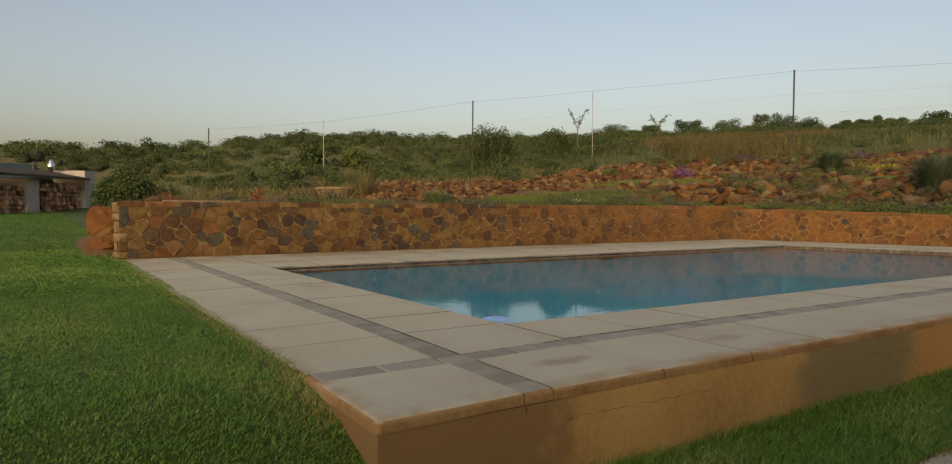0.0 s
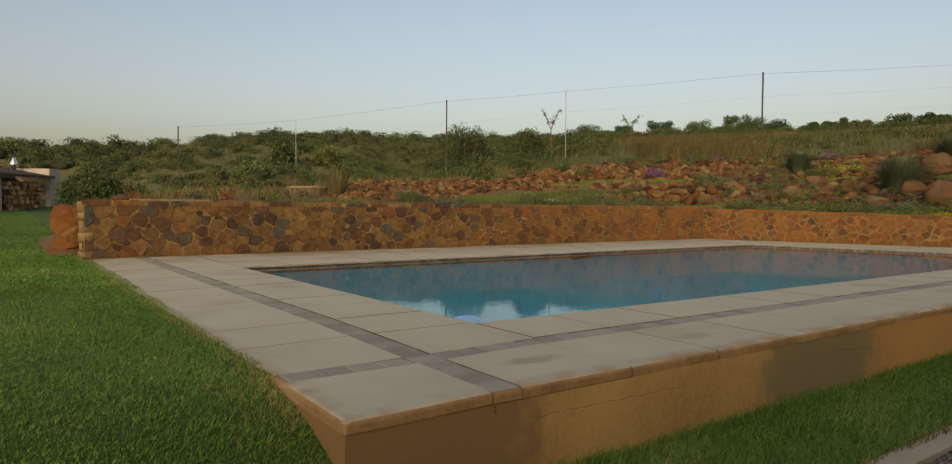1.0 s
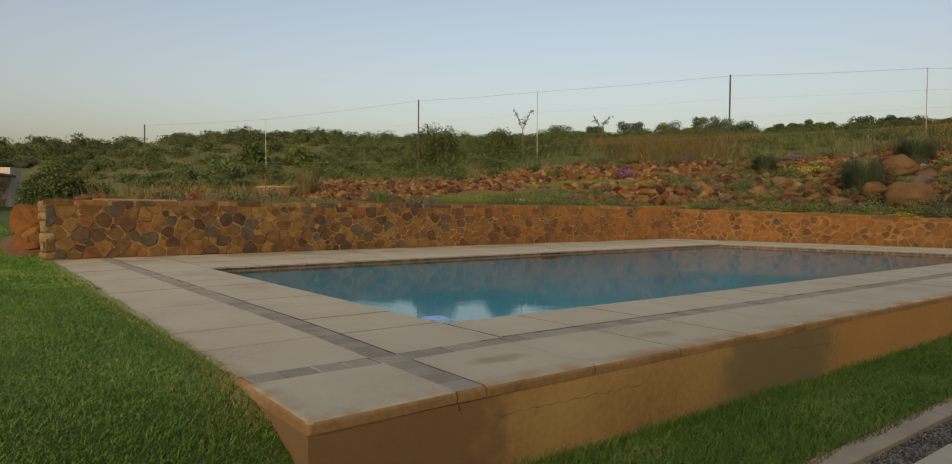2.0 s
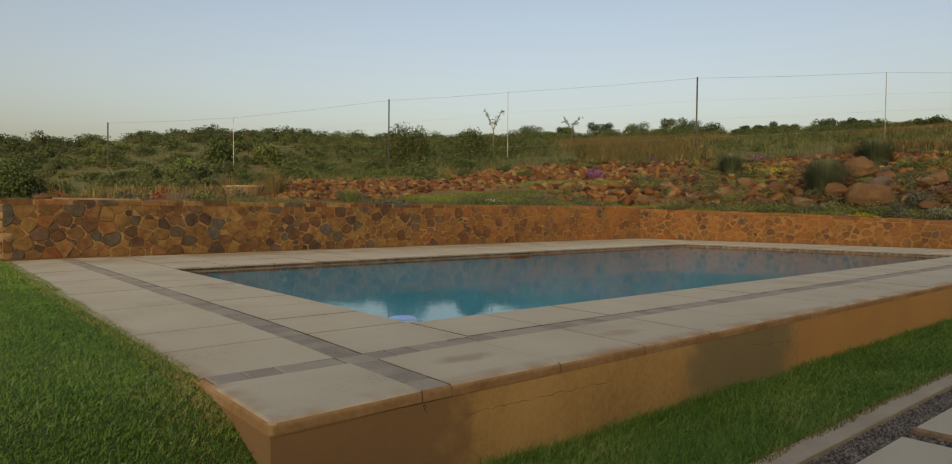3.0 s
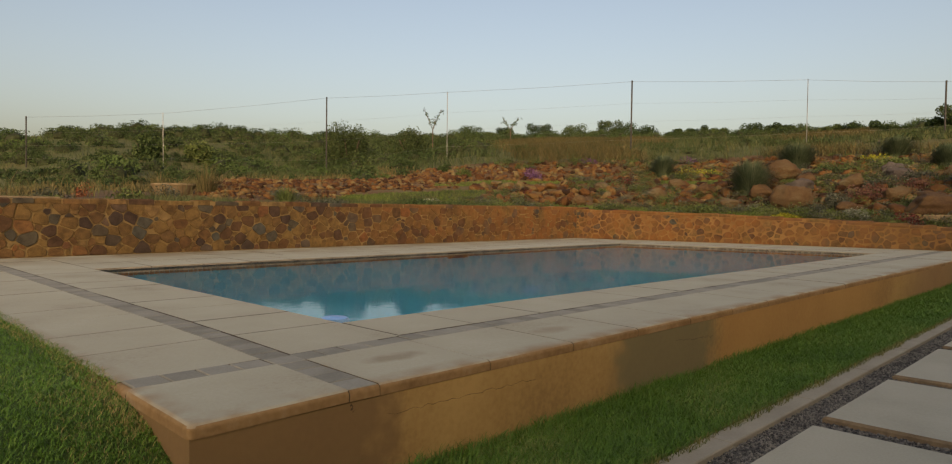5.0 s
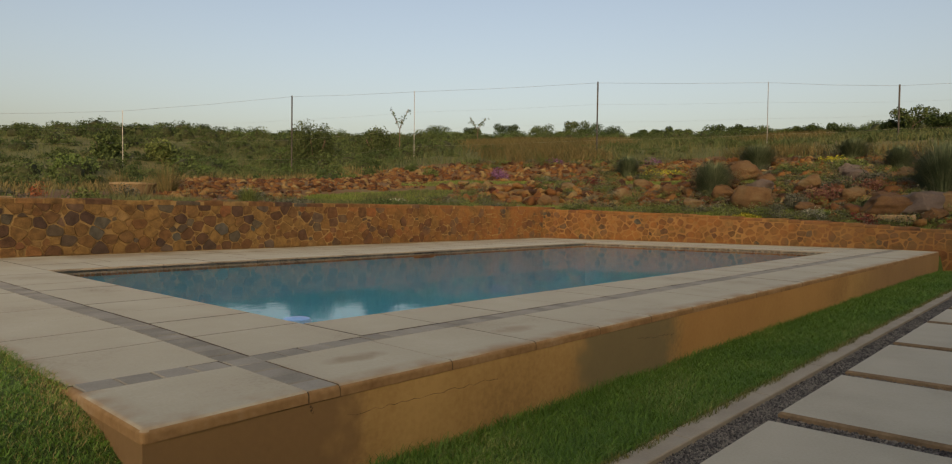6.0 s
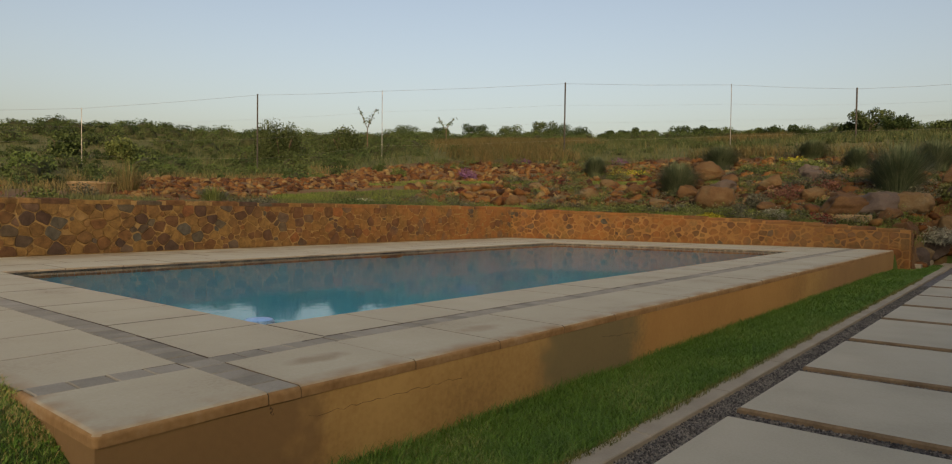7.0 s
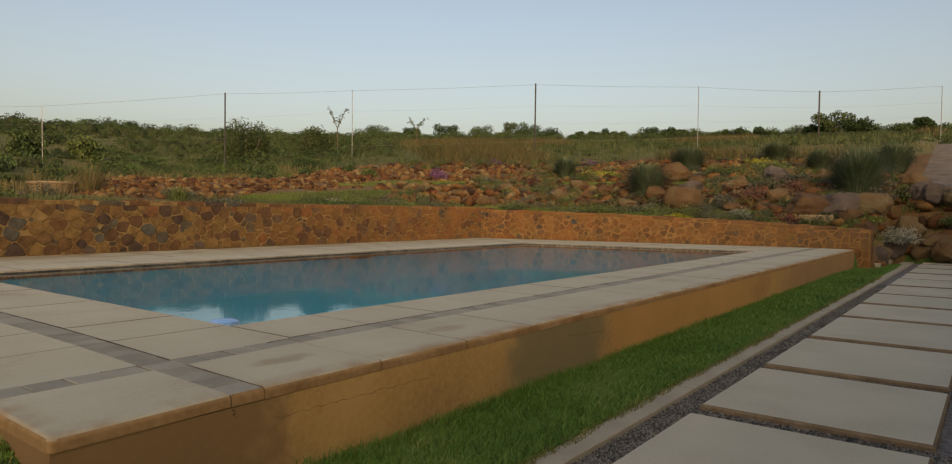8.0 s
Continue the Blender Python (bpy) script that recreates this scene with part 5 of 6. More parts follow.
def build_lawn():
    nr = np.random.default_rng(3)
    def sheet(name, label, x0, x1, y0, y1, n, h, w, mat, skew=1.0, edge=0.05, lean=0.8):
        x = x0 + (x1 - x0) * nr.random(n)
        y = y0 + (y1 - y0) * nr.random(n) ** skew
        xe = edge * np.array([noise.noise((0, q * 2.5, 1)) + 0.6 * noise.noise((0, q * 9, 1)) for q in y])
        x = np.where(x > x1 - 0.2, x + xe, x)
        z = np.array([ground_z(a, b) for a, b in zip(x, y)])
        if name == "kerb_fringe_grass":     # the lawn's edge is ragged
            y += 0.03 * np.array([noise.noise((q * 3.1, 0, 7)) + 0.7 * noise.noise((q * 11, 0, 7)) for q in x])
            z = np.where(y < -0.718, 0.004, -0.02)
        if x1 < 0.2:        # runners creep over the edge of the slabs
            z = np.where((x > -0.037) & (y > 0.62) & (y < WALL_Y), DECK - 0.014, z)
            keep = (x < creep(y) + 0.5 * xe) | (y > WALL_Y)
            x, y, z = x[keep], y[keep], z[keep]
            n = len(x)
        patch = np.array([1 + 0.35 * noise.noise((a * 1.7, b * 1.7, 5)) for a, b in zip(x, y)])
        v, f = blades(np.stack([x, y, z - 0.004], 1), h * (0.5 + 0.8 * nr.random(n)) * patch, w * (0.7 + 0.6 * nr.random(n)), nr, lean)
        tagged(fast_mesh(name, v, f, mat), label, "grass", kind="stuff")
    sheet("lawn_grass", "thick mown green lawn beside the pool deck", -2.0, 0.07, -0.2, 4.5, 160000, 0.021, 0.0034, F_lawn, 1.35, 0.05, 1.1)
    sheet("lawn_grass", "thick mown green lawn beside the pool deck", -2.2, 0.13, 4.3, 9.5, 62000, 0.026, 0.0065, F_lawn, 1.1, 0.04, 1.1)
    sheet("lawn_grass", "mown green lawn running back to the firewood store", -3.0, 0.05, 9.4, 27, 60000, 0.026, 0.010, F_lawn_shaded, 1.3, 0.05, 1.1)
    sheet("dry_edge_grass", "straw-coloured longer grass along the edge of the deck", -0.12, 0.12, 0.3, 8.2, 12000, 0.026, 0.0024, F_straw, 1.4, 0.05, 1.0)
    sheet("dry_edge_grass", "straw-coloured thin grass at the corner of the deck", -0.3, 0.03, -0.4, 0.75, 2200, 0.024, 0.0022, F_straw, 1.0, 0.05, 1.0)
    sheet("lawn_strip", "longer uncut grass at the foot of the deck wall", 0.3, 13, -0.09, -0.01, 9000, 0.085, 0.0032, F_lawn_shaded, 1.0, 0.0, 0.7)
    sheet("kerb_fringe_grass", "short yellowing grass straggling over the kerb", 0.3, 12, -0.762, -0.70, 9000, 0.03, 0.003, F_fringe, 0.7, 0.0, 1.2)
    sheet("lawn_grass", "mown green lawn away from the pool deck", -9, -1.95, -2, 27, 36000, 0.035, 0.014, F_lawn_shaded)
    sheet("lawn_strip", "longer green grass strip along the deck wall", 0.35, 7.0, -0.735, 0.03, 90000, 0.05, 0.0036, F_lawn_shaded, 1.0, 0.0, 0.9)
    sheet("lawn_strip", "longer green grass strip along the deck wall", 6.9, 15.6, -0.73, 0.03, 34000, 0.055, 0.008, F_lawn_shaded, 1.0, 0.0, 0.9)
    sheet("lawn_strip", "longer green grass strip along the deck wall", -3.0, 0.4, -0.72, -0.1, 14000, 0.05, 0.006, F_lawn, 1.0, 0.0, 0.9)


F_fringe = material("yellowing_grass_blades", [(0.15, (0.062, 0.092, 0.018)), (0.5, (0.12, 0.14, 0.032)), (0.85, (0.2, 0.17, 0.06))], 2, 9, 0.8, 0.0, island=0.7)
F_straw = material("straw_grass_blades", [(0.15, (0.131, 0.182, 0.0421)), (0.5, (0.263, 0.252, 0.0842)), (0.85, (0.395, 0.309, 0.126))], 2, 9, 0.8, 0.0, island=0.7)
F_lawn = material("lawn_blades", [(0.12, (0.0468, 0.109, 0.0133)), (0.45, (0.0896, 0.205, 0.0222)), (0.72, (0.125, 0.252, 0.0332)), (0.92, (0.248, 0.287, 0.0813))], 1.1, 6, 0.55, 0.0, island=0.6, spec=0.3)
# lawn colours darkened for self-shadow in long grass and shade on the far lawn
F_lawn_shaded = material("shaded_lawn_blades", [(0.12, (0.033, 0.0828, 0.0106)), (0.45, (0.0631, 0.156, 0.0178)), (0.72, (0.0877, 0.192, 0.0266)), (0.92, (0.175, 0.218, 0.065))], 1.1, 6, 0.55, 0.0, island=0.6, spec=0.3)
build_lawn()


# ---- single pieces: paving slabs, paver bricks, stepping slabs, wall stones ----
def slab_mesh(w, d, h, c):
    bm = bmesh.new()
    box(bm, 0, w, 0, d, -h, 0, c)
    me = bpy.data.meshes.new("slab")
    bm.to_mesh(me)
    bm.free()
    return me


DECK_OB = tagged(new("pool_deck"), "pale square concrete slabs with bands of grey pavers round the pool", "pool paving", kind="structure")


def pool_side(x, y):
    """Whether a place lies on the rim of the pool."""
    p = Vector((x, y))
    for a, b in zip(POOL, POOL[1:] + POOL[:1]):
        a, b = Vector(a), Vector(b)
        t = min(1.0, max(0.0, (p - a).dot(b - a) / (b - a).length_squared))
        if (a.lerp(b, t) - p).length < 0.03:
            return True
    return False


def poly_slab(poly, top, h, mat, parent, name="slab", c=0.012, tilt=0.0, fall=(0, 0), edge=None, worn=(0, 0)):
    cx, cy = sum(p[0] for p in poly) / len(poly), sum(p[1] for p in poly) / len(poly)
    bm = bmesh.new()
    prism(bm, [(p[0] - cx, p[1] - cy) for p in poly], -h, 0, c, worn)
    ob = part(name, bm, mat, parent)
    ob.data.materials.append(M_softjoint if max(worn) > 0 else M_joint)          # dirt on the faces that line a joint, dark to paint in their shade
    ob.data.materials.append(edge or mat)
    ob.data.materials.append(M_rim)
    for f in ob.data.polygons:
        outer = worn[0] > 0 and f.normal.x < -0.3 or worn[1] > 0 and f.normal.y < -0.3
        f.material_index = (2 if abs(f.normal.z) < 0.7 else 0) if outer else 0 if abs(f.normal.z) > 0.75 else 3 if pool_side(cx + f.center.x, cy + f.center.y) else 1
    ob.matrix_basis = pose(cx, cy, top, random.uniform(-tilt, tilt) + fall[0], random.uniform(-tilt, tilt) + fall[1], 0)
    return ob


M_softjoint = material("dusty_joint", [(0.3, (0.049, 0.0364, 0.0224)), (0.7, (0.119, 0.0945, 0.063))], 10, 120, 0.95, 0.4)
M_rim = material("wet_stained_coping_edge", [(0.3, (0.16, 0.14, 0.105)), (0.7, (0.30, 0.265, 0.2))], 5, 60, 0.7, 0.4)
M_edge = material("ochre_stained_slab_edge", [(0.25, (0.172, 0.101, 0.042)), (0.55, (0.267, 0.169, 0.0773)), (0.85, (0.335, 0.249, 0.151))], 3, 40, 0.9, 0.4)


def band_x(y):
    """Western edge of the paver band that runs beside the pool's short side."""
    return interp(y, [0, 0.65, 1.6, 5.6], [0.558, 0.56, 0.6, 0.612])


def band_y(x):
    """Southern edge of the paver band that runs along the pool's long side."""
    return interp(x, [0, 0.56, 1.33], [0.542, 0.52, 0.562])


BAND = 0.142


def build_slabs():
    g = 0.0022
    t, h = DECK, 0.046
    lip, west_lip = -0.02, -0.038
    def cell(a, b, c, d):
        """A slab with its corners named from the south-west one round."""
        west, south = a[0] < 0.1, a[1] < 0.1
        poly_slab([(a[0] + g, a[1] + g), (b[0] - g, b[1] + g), (c[0] - g, c[1] - g), (d[0] + g, d[1] - g)], t + random.uniform(-0.0012, 0.0012) - 0.004 * (west + south), h if west or south else 0.02, M_slab, DECK_OB,
                  c=0.002, tilt=0.04, worn=(0.022 * west, 0.022 * south), fall=(0.75 * south, -0.75 * west), edge=M_edge if west or south else None)
    def rect(x0, x1, y0, y1):
        cell((x0, y0), (x1, y0), (x1, y1), (x0, y1))
    # sand swept into the joints, a little below the slab tops
    bm = bmesh.new()
    o = [(0.56, 0.56), (wall_x(0.6), 0.56), (CORNER_X + 0.1, WALL_Y + 0.04), (0.56, WALL_Y + 0.04)]
    q = [(p[0] + sx * 0.03, p[1] + sy * 0.03) for p, (sx, sy) in zip(POOL, ((-1, -1), (1, -1), (1, 1), (-1, 1)))]
    for i in range(4):
        j = (i + 1) % 4
        prism(bm, [o[i], o[j], q[j], q[i]], t - 0.048, t - 0.0035)
    box(bm, -0.005, 0.558, 0.548, 0.678, t - 0.048, t - 0.011)
    box(bm, 0.566, 0.696, -0.003, 0.545, t - 0.048, t - 0.011)
    part("joint_sand", bm, M_softjoint, DECK_OB, "brown sand filling the paving joints")
    r = 0.02        # the corner slab is rounded off
    arc = [(west_lip + r - r * math.sin(k * math.pi / 8), lip + r - r * math.cos(k * math.pi / 8)) for k in range(4, -1, -1)]
    poly_slab(arc + [(band_x(0) - g, lip), (band_x(0.5) - g, band_y(0.56) - g), (west_lip, band_y(0) - g)], t - 0.008, h, M_slab, DECK_OB, c=0.002, worn=(0.022, 0.022), fall=(0.75, -0.75), edge=M_edge)
    # western rows
    ys = [band_y(0) + BAND, 1.285, 1.842, 2.395, 2.905, 3.43, 3.97, 4.5, 5.03, 5.56, 6.14, 6.75, 7.42, WALL_Y]
    for i, (y0, y1) in enumerate(zip(ys, ys[1:])):
        y0b = band_y(band_x(0.7)) + BAND if i == 0 else y0
        cell((west_lip, y0), (band_x(y0), y0b), (band_x(y1), y1), (west_lip, y1))
        y0c = band_y(1.0) + BAND if i == 0 else y0
        cell((band_x(y0) + BAND, y0b), (POOL[0][0], y0c), (POOL[0][0], y1), (band_x(y1) + BAND, y1))
    # southern rows
    xs = [band_x(0) + BAND] + [1.318 + 0.621 * i for i in range(20)]
    for i, (x0, x1) in enumerate(zip(xs, xs[1:])):
        cell((x0 if i else band_x(0) + BAND, lip), (x1, lip), (x1, band_y(x1)), (x0, band_y(x0)))
        if x0 > 1.2 and x1 < 12.1:
            x0 = max(x0, POOL[0][0])
            cell((x0, band_y(x0) + BAND), (x1, band_y(x1) + BAND), (x1, POOL[0][1]), (x0, POOL[0][1]))
    top = band_y(5) + BAND
    cell((xs[-1], lip), (wall_x(0.3), lip), (wall_x(0.56), band_y(5)), (xs[-1], band_y(5)))
    for x0, x1 in ((max(x for x in xs if x < 12.1), POOL[1][0]), (POOL[1][0], 12.95), (12.95, wall_x(0.95))):
        rect(x0, x1, top, POOL[0][1])
    # northern rows
    xs = [POOL[0][0] + 0.6 * i for i in range(17)] + [POOL[2][0]]
    for x0, x1 in zip(xs, xs[1:]):
        rect(x0, x1, POOL[2][1], 6.70)
    xs = [POOL[0][0] + 0.9 * i for i in range(13)] + [CORNER_X]
    for x0, x1 in zip(xs, xs[1:]):
        rect(x0, x1, 6.70, 7.40)
        rect(x0, x1, 7.40, WALL_Y)
    # eastern rows
    n = 8
    for i in range(n):
        y0, y1 = POOL[0][1] + (POOL[2][1] - POOL[0][1]) * i / n, POOL[0][1] + (POOL[2][1] - POOL[0][1]) * (i + 1) / n
        e0, e1 = lerp2(POOL[1], POOL[2], i / n)[0], lerp2(POOL[1], POOL[2], (i + 1) / n)[0]
        cell((e0, y0), (e0 + 0.62, y0), (e1 + 0.62, y1), (e1, y1))
        cell((e0 + 0.62, y0), (wall_x(y0) + 0.02, y0), (wall_x(y1) + 0.02, y1), (e1 + 0.62, y1))
    cell((POOL[2][0], POOL[2][1]), (wall_x(5.9) + 0.02, POOL[2][1]), (wall_x(6.7) + 0.02, 6.7), (POOL[2][0], 6.7))
    # bands of pavers, their outer ends closed by the ochre render of the walls
    me = slab_mesh(BAND - 0.004, 0.1245, h, 0.0035)
    me.materials.append(M_paver)
    def brick(x, y, turn, long=1.0):
        ob = new("paver", me)
        ob.parent = DECK_OB
        ob.matrix_basis = pose(x, y, t + random.uniform(-0.002, 0.0005) - 0.006 * max(0.0, 1 - min(x, y) / 0.5), random.uniform(-0.4, 0.4) + 0.6 * (y < 0.5), random.uniform(-0.4, 0.4) - 0.6 * (x < 0.5), turn + random.uniform(-0.8, 0.8)) @ Matrix.Diagonal((1, long, 1, 1))
    y = -0.004
    while y < WALL_Y - 0.13:
        brick(band_x(y) + 0.002, y, 0)
        y += 0.1305
    x = -0.006
    while x < wall_x(0.7) - 0.13:
        if not band_x(0.6) - 0.1 < x < band_x(0.6) + BAND - 0.004:
            brick(x + (0.137 if x < 0.5 else 0.1245), band_y(x) + 0.002, 90, 1.1 if x < 0.5 else 1.0)
            x += 0.1412 if x < 0.5 else 0.1305
        else:
            x = band_x(0.6) + BAND - 0.002
    for poly, worn in (([(band_x(0) + g, lip), (band_x(0) + BAND - g, lip), (band_x(0) + BAND - g, -0.006), (band_x(0) + g, -0.006)], (0, 0.012)),
                       ([(west_lip, band_y(0) + g), (-0.008, band_y(0) + g), (-0.008, band_y(0) + BAND - g), (west_lip, band_y(0) + BAND - g)], (0.02, 0))):
        poly_slab(poly, t - 0.009, 0.042, M_edge, DECK_OB, name="edge_fillet", c=0.002, edge=M_edge, worn=worn)


build_slabs()


def build_steps():
    meshes = {}
    for x, x2 in zip(STEPS, STEPS[1:]):
        w = round(x2 - x - 0.15, 3)
        if w not in meshes:
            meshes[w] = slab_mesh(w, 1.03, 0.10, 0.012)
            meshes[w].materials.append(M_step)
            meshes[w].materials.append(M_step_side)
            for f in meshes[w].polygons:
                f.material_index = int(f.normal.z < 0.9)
        me = meshes[w]
        for y in (-2.01, -3.15, -4.29):
            ob = new("stepping_slab", me)
            ob.parent = PATH_OB
            ob.matrix_basis = pose(x, y, 0.002 + random.uniform(-0.004, 0.004), random.uniform(-0.15, 0.15), random.uniform(-0.15, 0.15), random.uniform(-0.3, 0.3))


build_steps()


def build_tiles():
    band = tagged(new("waterline_tiles"), "dark glazed mosaic band with cream squares along the waterline", "tile band", kind="structure")
    def strip(a, b, plain):
        d = Vector((b[0] - a[0], b[1] - a[1]))
        n = int(d.length / 0.055)
        ang = math.degrees(math.atan2(d.y, d.x))
        for dark in (0, 1):
            bm = bmesh.new()
            for i in range(n):
                if (i % 2 == 0) == bool(dark):
                    s = i * d.length / n
                    box(bm, s + 0.003, s + d.length / n - 0.003, 0.0, 0.008, WATER - 0.06, DECK - 0.0215)
            ob = part("mosaic_strip", bm, M_tile_dark if dark or plain else M_tile_pale, band)
            ob.matrix_basis = pose(a[0], a[1], 0, 0, 0, ang)
    a, b, c, d = BASIN
    for p, q, plain in ((a, b, True), (b, c, False), (c, d, True), (d, a, True)):
        strip(p, q, plain)
    bm = bmesh.new()
    box(bm, 0, 0.42, -0.012, 0.02, WATER - 0.08, DECK - 0.0215)
    sk = tagged(part("skimmer_opening", bm, M_black), "dark skimmer opening under the coping of the pool", "pool skimmer")
    sk.matrix_basis = pose(6.55, BASIN[2][1] - 0.012, 0)


M_tile_dark = material("dark_mosaic", [(0.3, (0.0456, 0.0549, 0.0532)), (0.7, (0.119, 0.12, 0.106))], 20, 90, 0.3, 0.0, island=0.6, spec=0.5)
M_tile_pale = material("cream_mosaic", [(0.3, (0.0822, 0.0816, 0.0689)), (0.7, (0.233, 0.223, 0.176))], 20, 90, 0.3, 0.0, island=0.9, spec=0.5)
M_black = material("black_plastic", [(0.3, (0.012, 0.012, 0.012)), (0.7, (0.02, 0.02, 0.02))], 5, 50, 0.5, 0.0)
build_tiles()


def clip(poly, p, n):
    """The part of a polygon on the side of p that n points away from."""
    out = []
    for i, a in enumerate(poly):
        b = poly[(i + 1) % len(poly)]
        da, db = (a - p).dot(n), (b - p).dot(n)
        if da <= 0:
            out.append(a)
        if da * db < 0:
            out.append(a + (b - a) * (da / (da - db)))
    return out


def field_stones(outline, cw, ch, rng, gap):
    """Irregular stones of mixed sizes: cells round points thrown with an uneven spacing, none closer than its own reach."""
    x0, x1 = min(p.x for p in outline), max(p.x for p in outline)
    z0, z1 = min(p.y for p in outline), max(p.y for p in outline)
    stretch = cw / ch
    pts, reach = [], []
    for size in (1.2, 1.0, 0.8, 0.6, 0.42):
        for _ in range(int(1.7 * (x1 - x0) * (z1 - z0) / (cw * ch * size))):
            p = Vector((rng.uniform(x0, x1), rng.uniform(z0 + 0.02, z1 - 0.02)))
            r = size * cw * 0.5
            if all(abs(p.x - q.x) > 0.6 or math.hypot(p.x - q.x, (p.y - q.y) * stretch) > (r + k) * 0.92 for q, k in zip(pts, reach)):
                pts.append(p)
                reach.append(r)
    cells = []
    for i, p in enumerate(pts):
        poly = list(outline)
        for j, q in enumerate(pts):
            if i == j or (p - q).length > 0.9:
                continue
            d = (q - p).normalized()
            share = reach[i] / (reach[i] + reach[j])
            poly = clip(poly, p.lerp(q, share) - d * gap * rng.choice((0.3, 0.6, 1.0, 1.6, 2.6)), d)
            if len(poly) < 3:
                break
        if len(poly) < 3:
            continue
        area = abs(sum(a.x * b.y - a.y * b.x for a, b in zip(poly, poly[1:] + poly[:1]))) / 2
        if area < 0.0025:
            continue
        cells.append(poly)
    return cells


def stone_mesh(poly, rng, proud):
    c = sum(poly, Vector((0, 0))) / len(poly)
    cut = []
    for i, a in enumerate(poly):
        b = poly[(i + 1) % len(poly)]
        k = min(0.2, 0.009 / max(0.03, (b - a).length) + 0.05)
        cut += [a.lerp(b, k), a.lerp(b, 1 - k)]
    bm = bmesh.new()
    rings = []
    for s, o in ((1.0, -0.05), (1.0, proud * 0.5), (0.94, proud * rng.uniform(0.85, 1.1))):
        rings.append([bm.verts.new((c.x + (p.x - c.x) * s - c.x, -o - (rng.uniform(0, 0.005) if s < 1 else 0), c.y + (p.y - c.y) * s - c.y)) for p in cut])
    n = len(cut)
    for a, b in zip(rings, rings[1:]):
        for i in range(n):
            bm.faces.new((a[i], a[(i + 1) % n], b[(i + 1) % n], b[i]))
    bm.faces.new(rings[-1])
    bmesh.ops.recalc_face_normals(bm, faces=bm.faces)
    return bm, c


def lay_stones(parent, outline, cw, ch, place, seed, gap=0.0065, proud=0.013):
    rng = random.Random(seed)
    for poly in field_stones(outline, cw, ch, rng, gap):
        bm, c = stone_mesh(poly, rng, proud * rng.uniform(0.6, 1.3))
        ob = part("stone", bm, M_stone, parent)
        ob.matrix_basis = place @ pose(c.x, 0, c.y, rng.uniform(-2, 2), 0, rng.uniform(-2, 2))


def build_cracks():
    """Fine settling cracks across the plaster of the deck wall."""
    rng = random.Random(8)
    for x0, x1, z0, z1 in ((0.74, 1.64, 0.205, 0.196), (0.57, 0.575, 0.283, 0.25), (3.0, 3.5, 0.2, 0.17)):
        bm = bmesh.new()
        n = 26
        up, lo = [], []
        for i in range(n + 1):
            t = i / n
            x, z, w = x0 + (x1 - x0) * t + rng.uniform(-0.008, 0.008), z0 + (z1 - z0) * t + rng.uniform(-0.007, 0.007), rng.uniform(0.0003, 0.0012)
            up.append(bm.verts.new((x - w * 0.3, -0.0162, z + w)))
            lo.append(bm.verts.new((x + w * 0.3, -0.0162, z - w)))
        for i in range(n):
            bm.faces.new((lo[i], lo[i + 1], up[i + 1], up[i]))
        ob = part("crack", bm, M_joint, bpy.data.objects["wall_south"], "thin dark crack in the plaster")


build_cracks()


V2 = lambda x, y: Vector((x, y))
L_SHORT = math.hypot(END_X - CORNER_X, WALL_Y - END_Y)


def cap_stones(parent, length, place, height, seed):
    """The flat stones bedded along the top of a wall."""
    rng = random.Random(seed)
    s = 0.02
    while s < length - 0.2:
        w = rng.uniform(0.22, 0.5)
        bm = bmesh.new()
        h = rng.uniform(0.05, 0.072)
        d0, d1 = rng.uniform(0.012, 0.03), rng.uniform(0.30, 0.34)
        j = lambda: rng.uniform(-0.02, 0.02)
        prism(bm, [(s + 0.01 + j(), d0 + j() * 0.5), (s + w / 2, d0 - 0.01), (s + w - 0.012 + j(), d0 + j() * 0.5), (s + w - 0.012 + j(), d1), (s + 0.01 + j(), d1)], -0.03, h - 0.02, 0.018)
        ob = part("cap_stone", bm, M_stone, parent)
        ob.matrix_basis = place @ pose(0, 0, height(s + w / 2) - 0.04)
        s += w


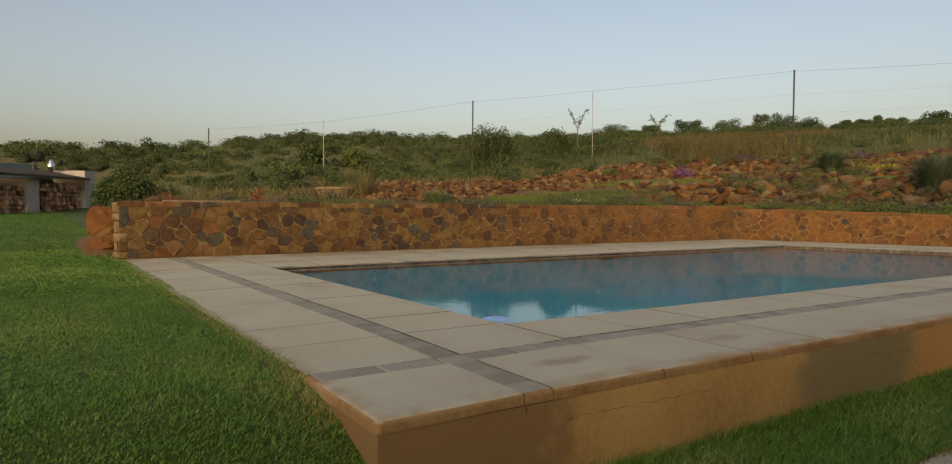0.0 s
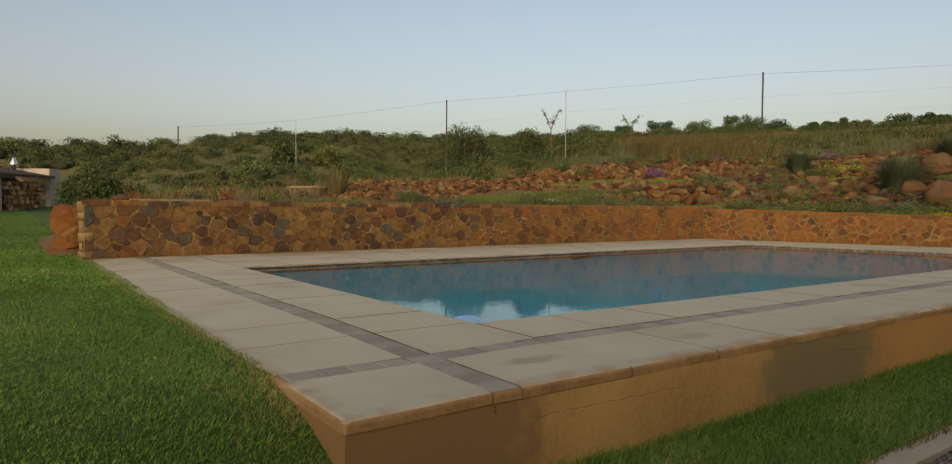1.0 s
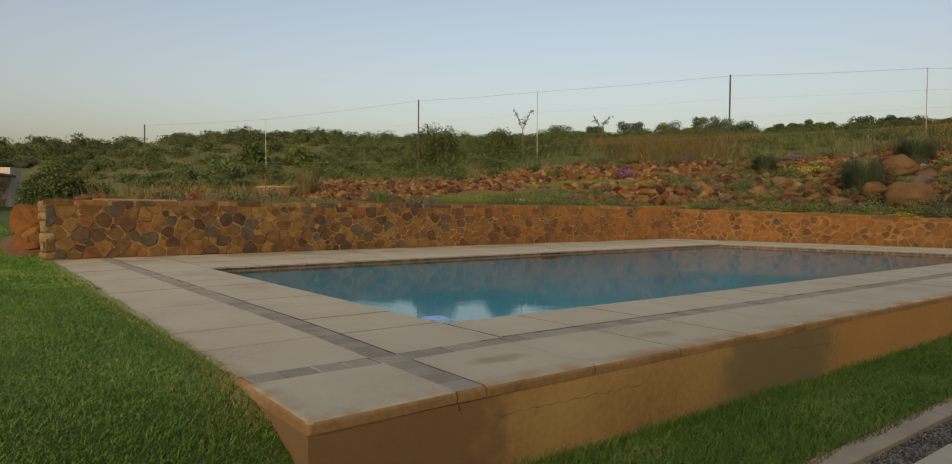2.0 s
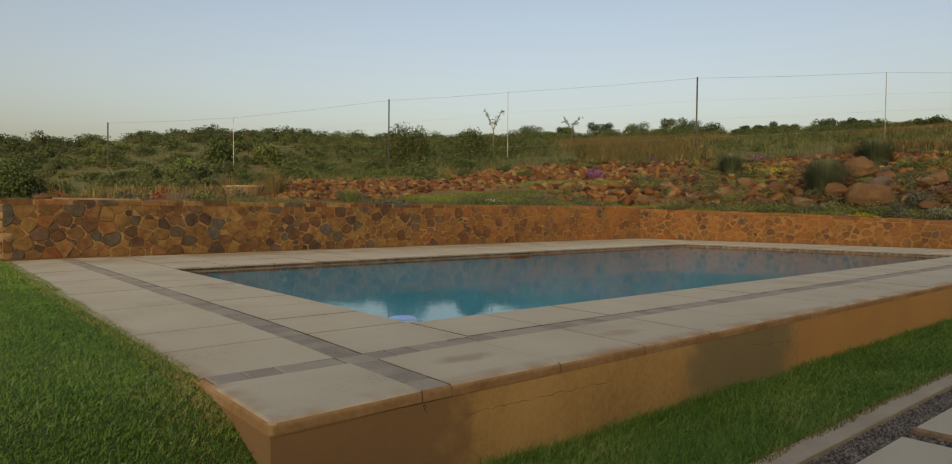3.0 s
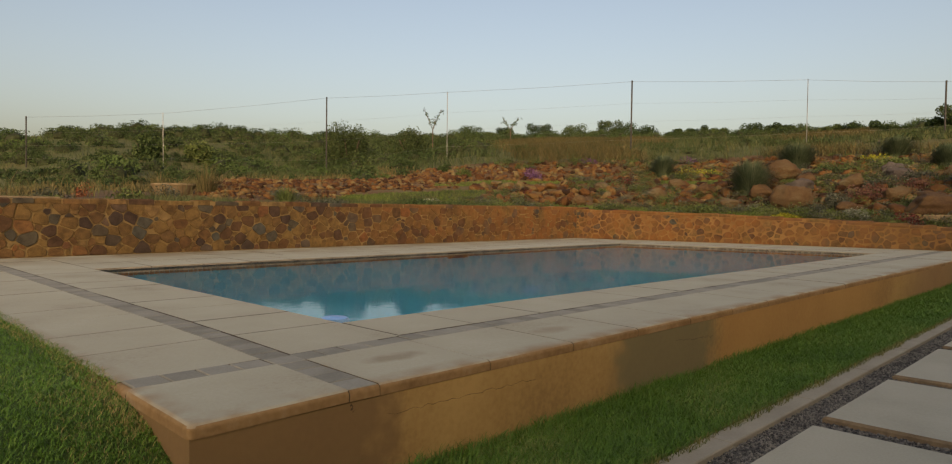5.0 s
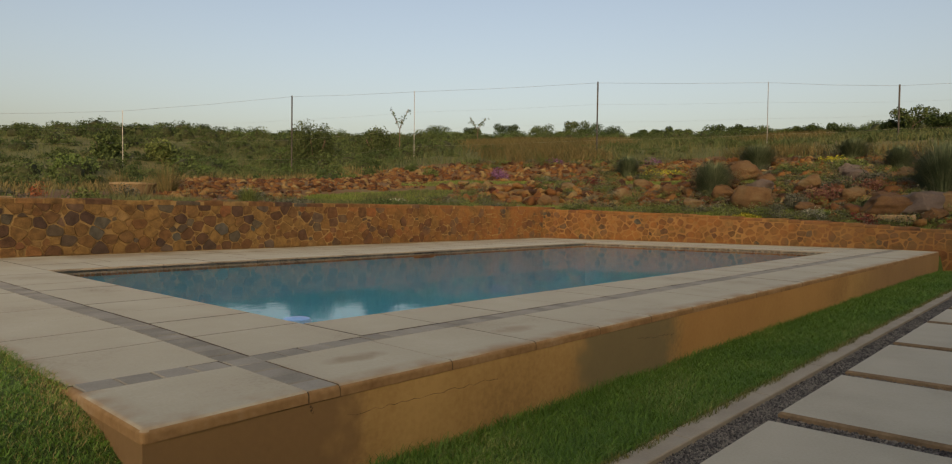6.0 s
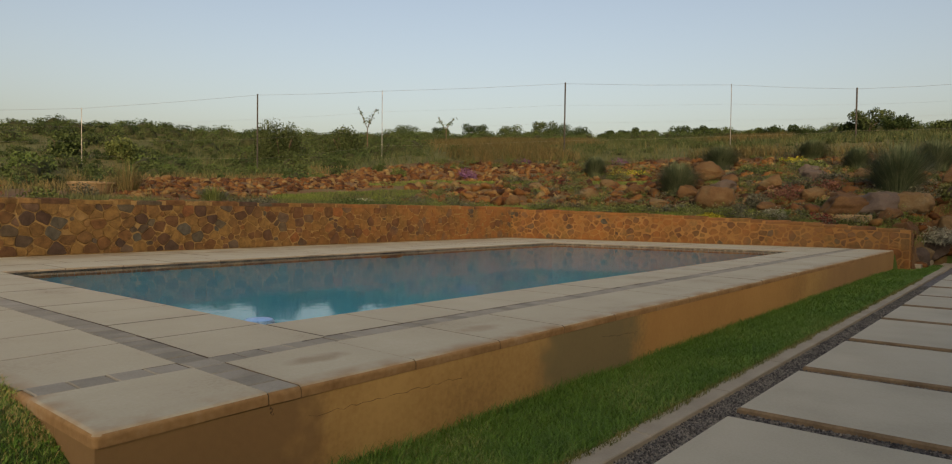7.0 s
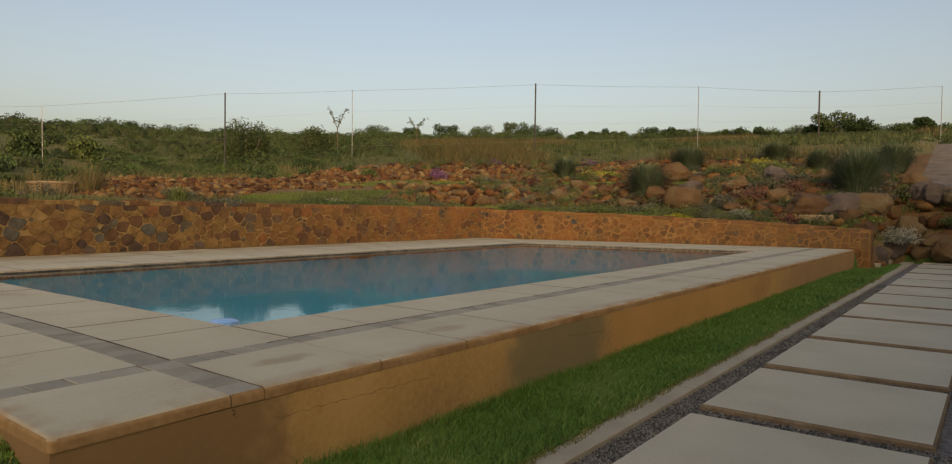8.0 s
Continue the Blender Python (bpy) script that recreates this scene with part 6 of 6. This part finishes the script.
def stone_material():
    m = material("field_stone", [(0.0, (0.1, 0.06, 0.03)), (1.0, (0.4, 0.25, 0.1))], 13, 70, 0.88, 0.9, objects=0.001, depth=0.012)
    n, l = m.node_tree.nodes, m.node_tree.links
    info = n.new("ShaderNodeObjectInfo")
    ramp = n.new("ShaderNodeValToRGB")
    ramp.color_ramp.interpolation = "LINEAR"
    cols = [(0.0, (0.14, 0.0856, 0.0316)), (0.2, (0.16, 0.102, 0.0372)), (0.36, (0.11, 0.0577, 0.0242)), (0.5, (0.132, 0.0818, 0.0316)), (0.62, (0.0856, 0.0465, 0.0233)),
            (0.72, (0.0484, 0.0316, 0.0251)), (0.79, (0.0725, 0.0614, 0.0418)), (0.87, (0.0558, 0.0595, 0.0539)), (0.91, (0.163, 0.0688, 0.0251)), (1.0, (0.172, 0.119, 0.0521))]
    e = ramp.color_ramp.elements
    while len(e) < len(cols):
        e.new(0.5)
    for q, (p, c) in zip(e, cols):
        q.position, q.color = p, (*c, 1)
    l.new(info.outputs["Random"], ramp.inputs["Fac"])
    old = next(q for q in n if q.type == "VALTORGB" and q != ramp)
    e = old.color_ramp.elements
    e[0].position, e[0].color = 0.2, (0.38, 0.34, 0.3, 1)
    e[1].position, e[1].color = 0.8, (1.3, 1.27, 1.2, 1)
    mix = n.new("ShaderNodeMix")
    mix.data_type, mix.blend_type = "RGBA", "MULTIPLY"
    mix.inputs["Factor"].default_value = 1.0
    l.new(ramp.outputs["Color"], mix.inputs["A"])
    l.new(old.outputs["Color"], mix.inputs["B"])
    l.new(mix.outputs["Result"], n["Principled BSDF"].inputs["Base Color"])
    return m


# redder towards the corner, browner and darker towards the short wall's south end
M_stone = add_tints(stone_material(), [("X", 5.0, 11.0, 2.3, (0.225, 0.094, 0.026), 0.66), ("Y", 4.5, 0.5, 3.1, (0.10, 0.066, 0.034), 0.7)])
north = pose(0, WALL_Y + 0.03, 0)
lay_stones(W_NORTH, [V2(0.03, DECK + 0.01), V2(CORNER_X - 0.02, DECK + 0.01), V2(CORNER_X - 0.02, 1.04), V2(0.03, 1.04)], 0.165, 0.125, north, 11, gap=0.005, proud=0.014)
cap_stones(W_NORTH, CORNER_X + 0.3, pose(0, WALL_Y, 0), lambda s: 1.11, 12)
west_end = pose(0.02, WALL_Y + WALL_T, 0, 0, 0, -90)
lay_stones(W_NORTH, [V2(0.03, 0.36), V2(WALL_T - 0.03, 0.36), V2(WALL_T - 0.03, 1.05), V2(0.03, 1.05)], 0.2, 0.2, west_end, 13, proud=0.02)
ang = math.degrees(math.atan2(-(WALL_Y - END_Y), wall_x(END_Y) - wall_x(WALL_Y)))
east = pose(wall_x(WALL_Y) + 0.03, WALL_Y, 0, 0, 0, ang)
zs = lambda s: top_z_short(WALL_Y - s * (WALL_Y - END_Y) / L_SHORT)
lay_stones(W_EAST, [V2(-0.06, DECK + 0.01), V2(8.12, DECK + 0.01), V2(8.12, zs(8.12) - 0.08), V2(4, zs(4) - 0.08), V2(-0.06, zs(0.0) - 0.08)], 0.15, 0.11, east, 14, gap=0.009)
lay_stones(W_EAST, [V2(8.14, 0.0), V2(L_SHORT - 0.03, 0.0), V2(L_SHORT - 0.03, zs(L_SHORT) - 0.08), V2(8.14, zs(8.14) - 0.08)], 0.2, 0.16, east, 15)
cap_stones(W_EAST, L_SHORT, pose(wall_x(WALL_Y), WALL_Y, 0, 0, 0, ang), lambda s: zs(s) - 0.005, 16)
south_end = pose(wall_x(END_Y), END_Y + 0.02, 0)
lay_stones(W_EAST, [V2(0.04, 0.0), V2(WALL_T, 0.0), V2(WALL_T, 0.66), V2(0.04, 0.66)], 0.18, 0.16, south_end, 17, proud=0.02)


def build_quoins():
    """Pale, rough corner stones at the free end of the long wall."""
    rng = random.Random(31)
    z = 0.35
    while z < 1.03:
        h = rng.uniform(0.09, 0.16)
        w, d = rng.uniform(0.15, 0.24), rng.uniform(0.2, 0.3)
        bm = rock_shape(rng.randrange(1, 90), 2, 0.12, 1.0)
        for v in bm.verts:
            c = v.co
            v.co = Vector((math.copysign(abs(c.x) ** 0.28, c.x) * w / 2, math.copysign(abs(c.y) ** 0.28, c.y) * d / 2, math.copysign(abs(c.z) ** 0.28, c.z) * h / 2))
        ob = part("quoin", bm, M_quoin, W_NORTH, "pale sandy corner stone", smooth=True)
        ob.matrix_basis = pose(0.075 + rng.uniform(-0.02, 0.02), WALL_Y + 0.125, min(z + h / 2, 1.02), 0, 0, rng.uniform(-6, 6))
        z += h * 0.98


M_quoin = material("pale_sandy_quoin", [(0.2, (0.107, 0.0718, 0.037)), (0.5, (0.193, 0.136, 0.0703)), (0.8, (0.254, 0.195, 0.115))], 9, 60, 0.92, 0.9, objects=0.2, depth=0.012)
build_quoins()
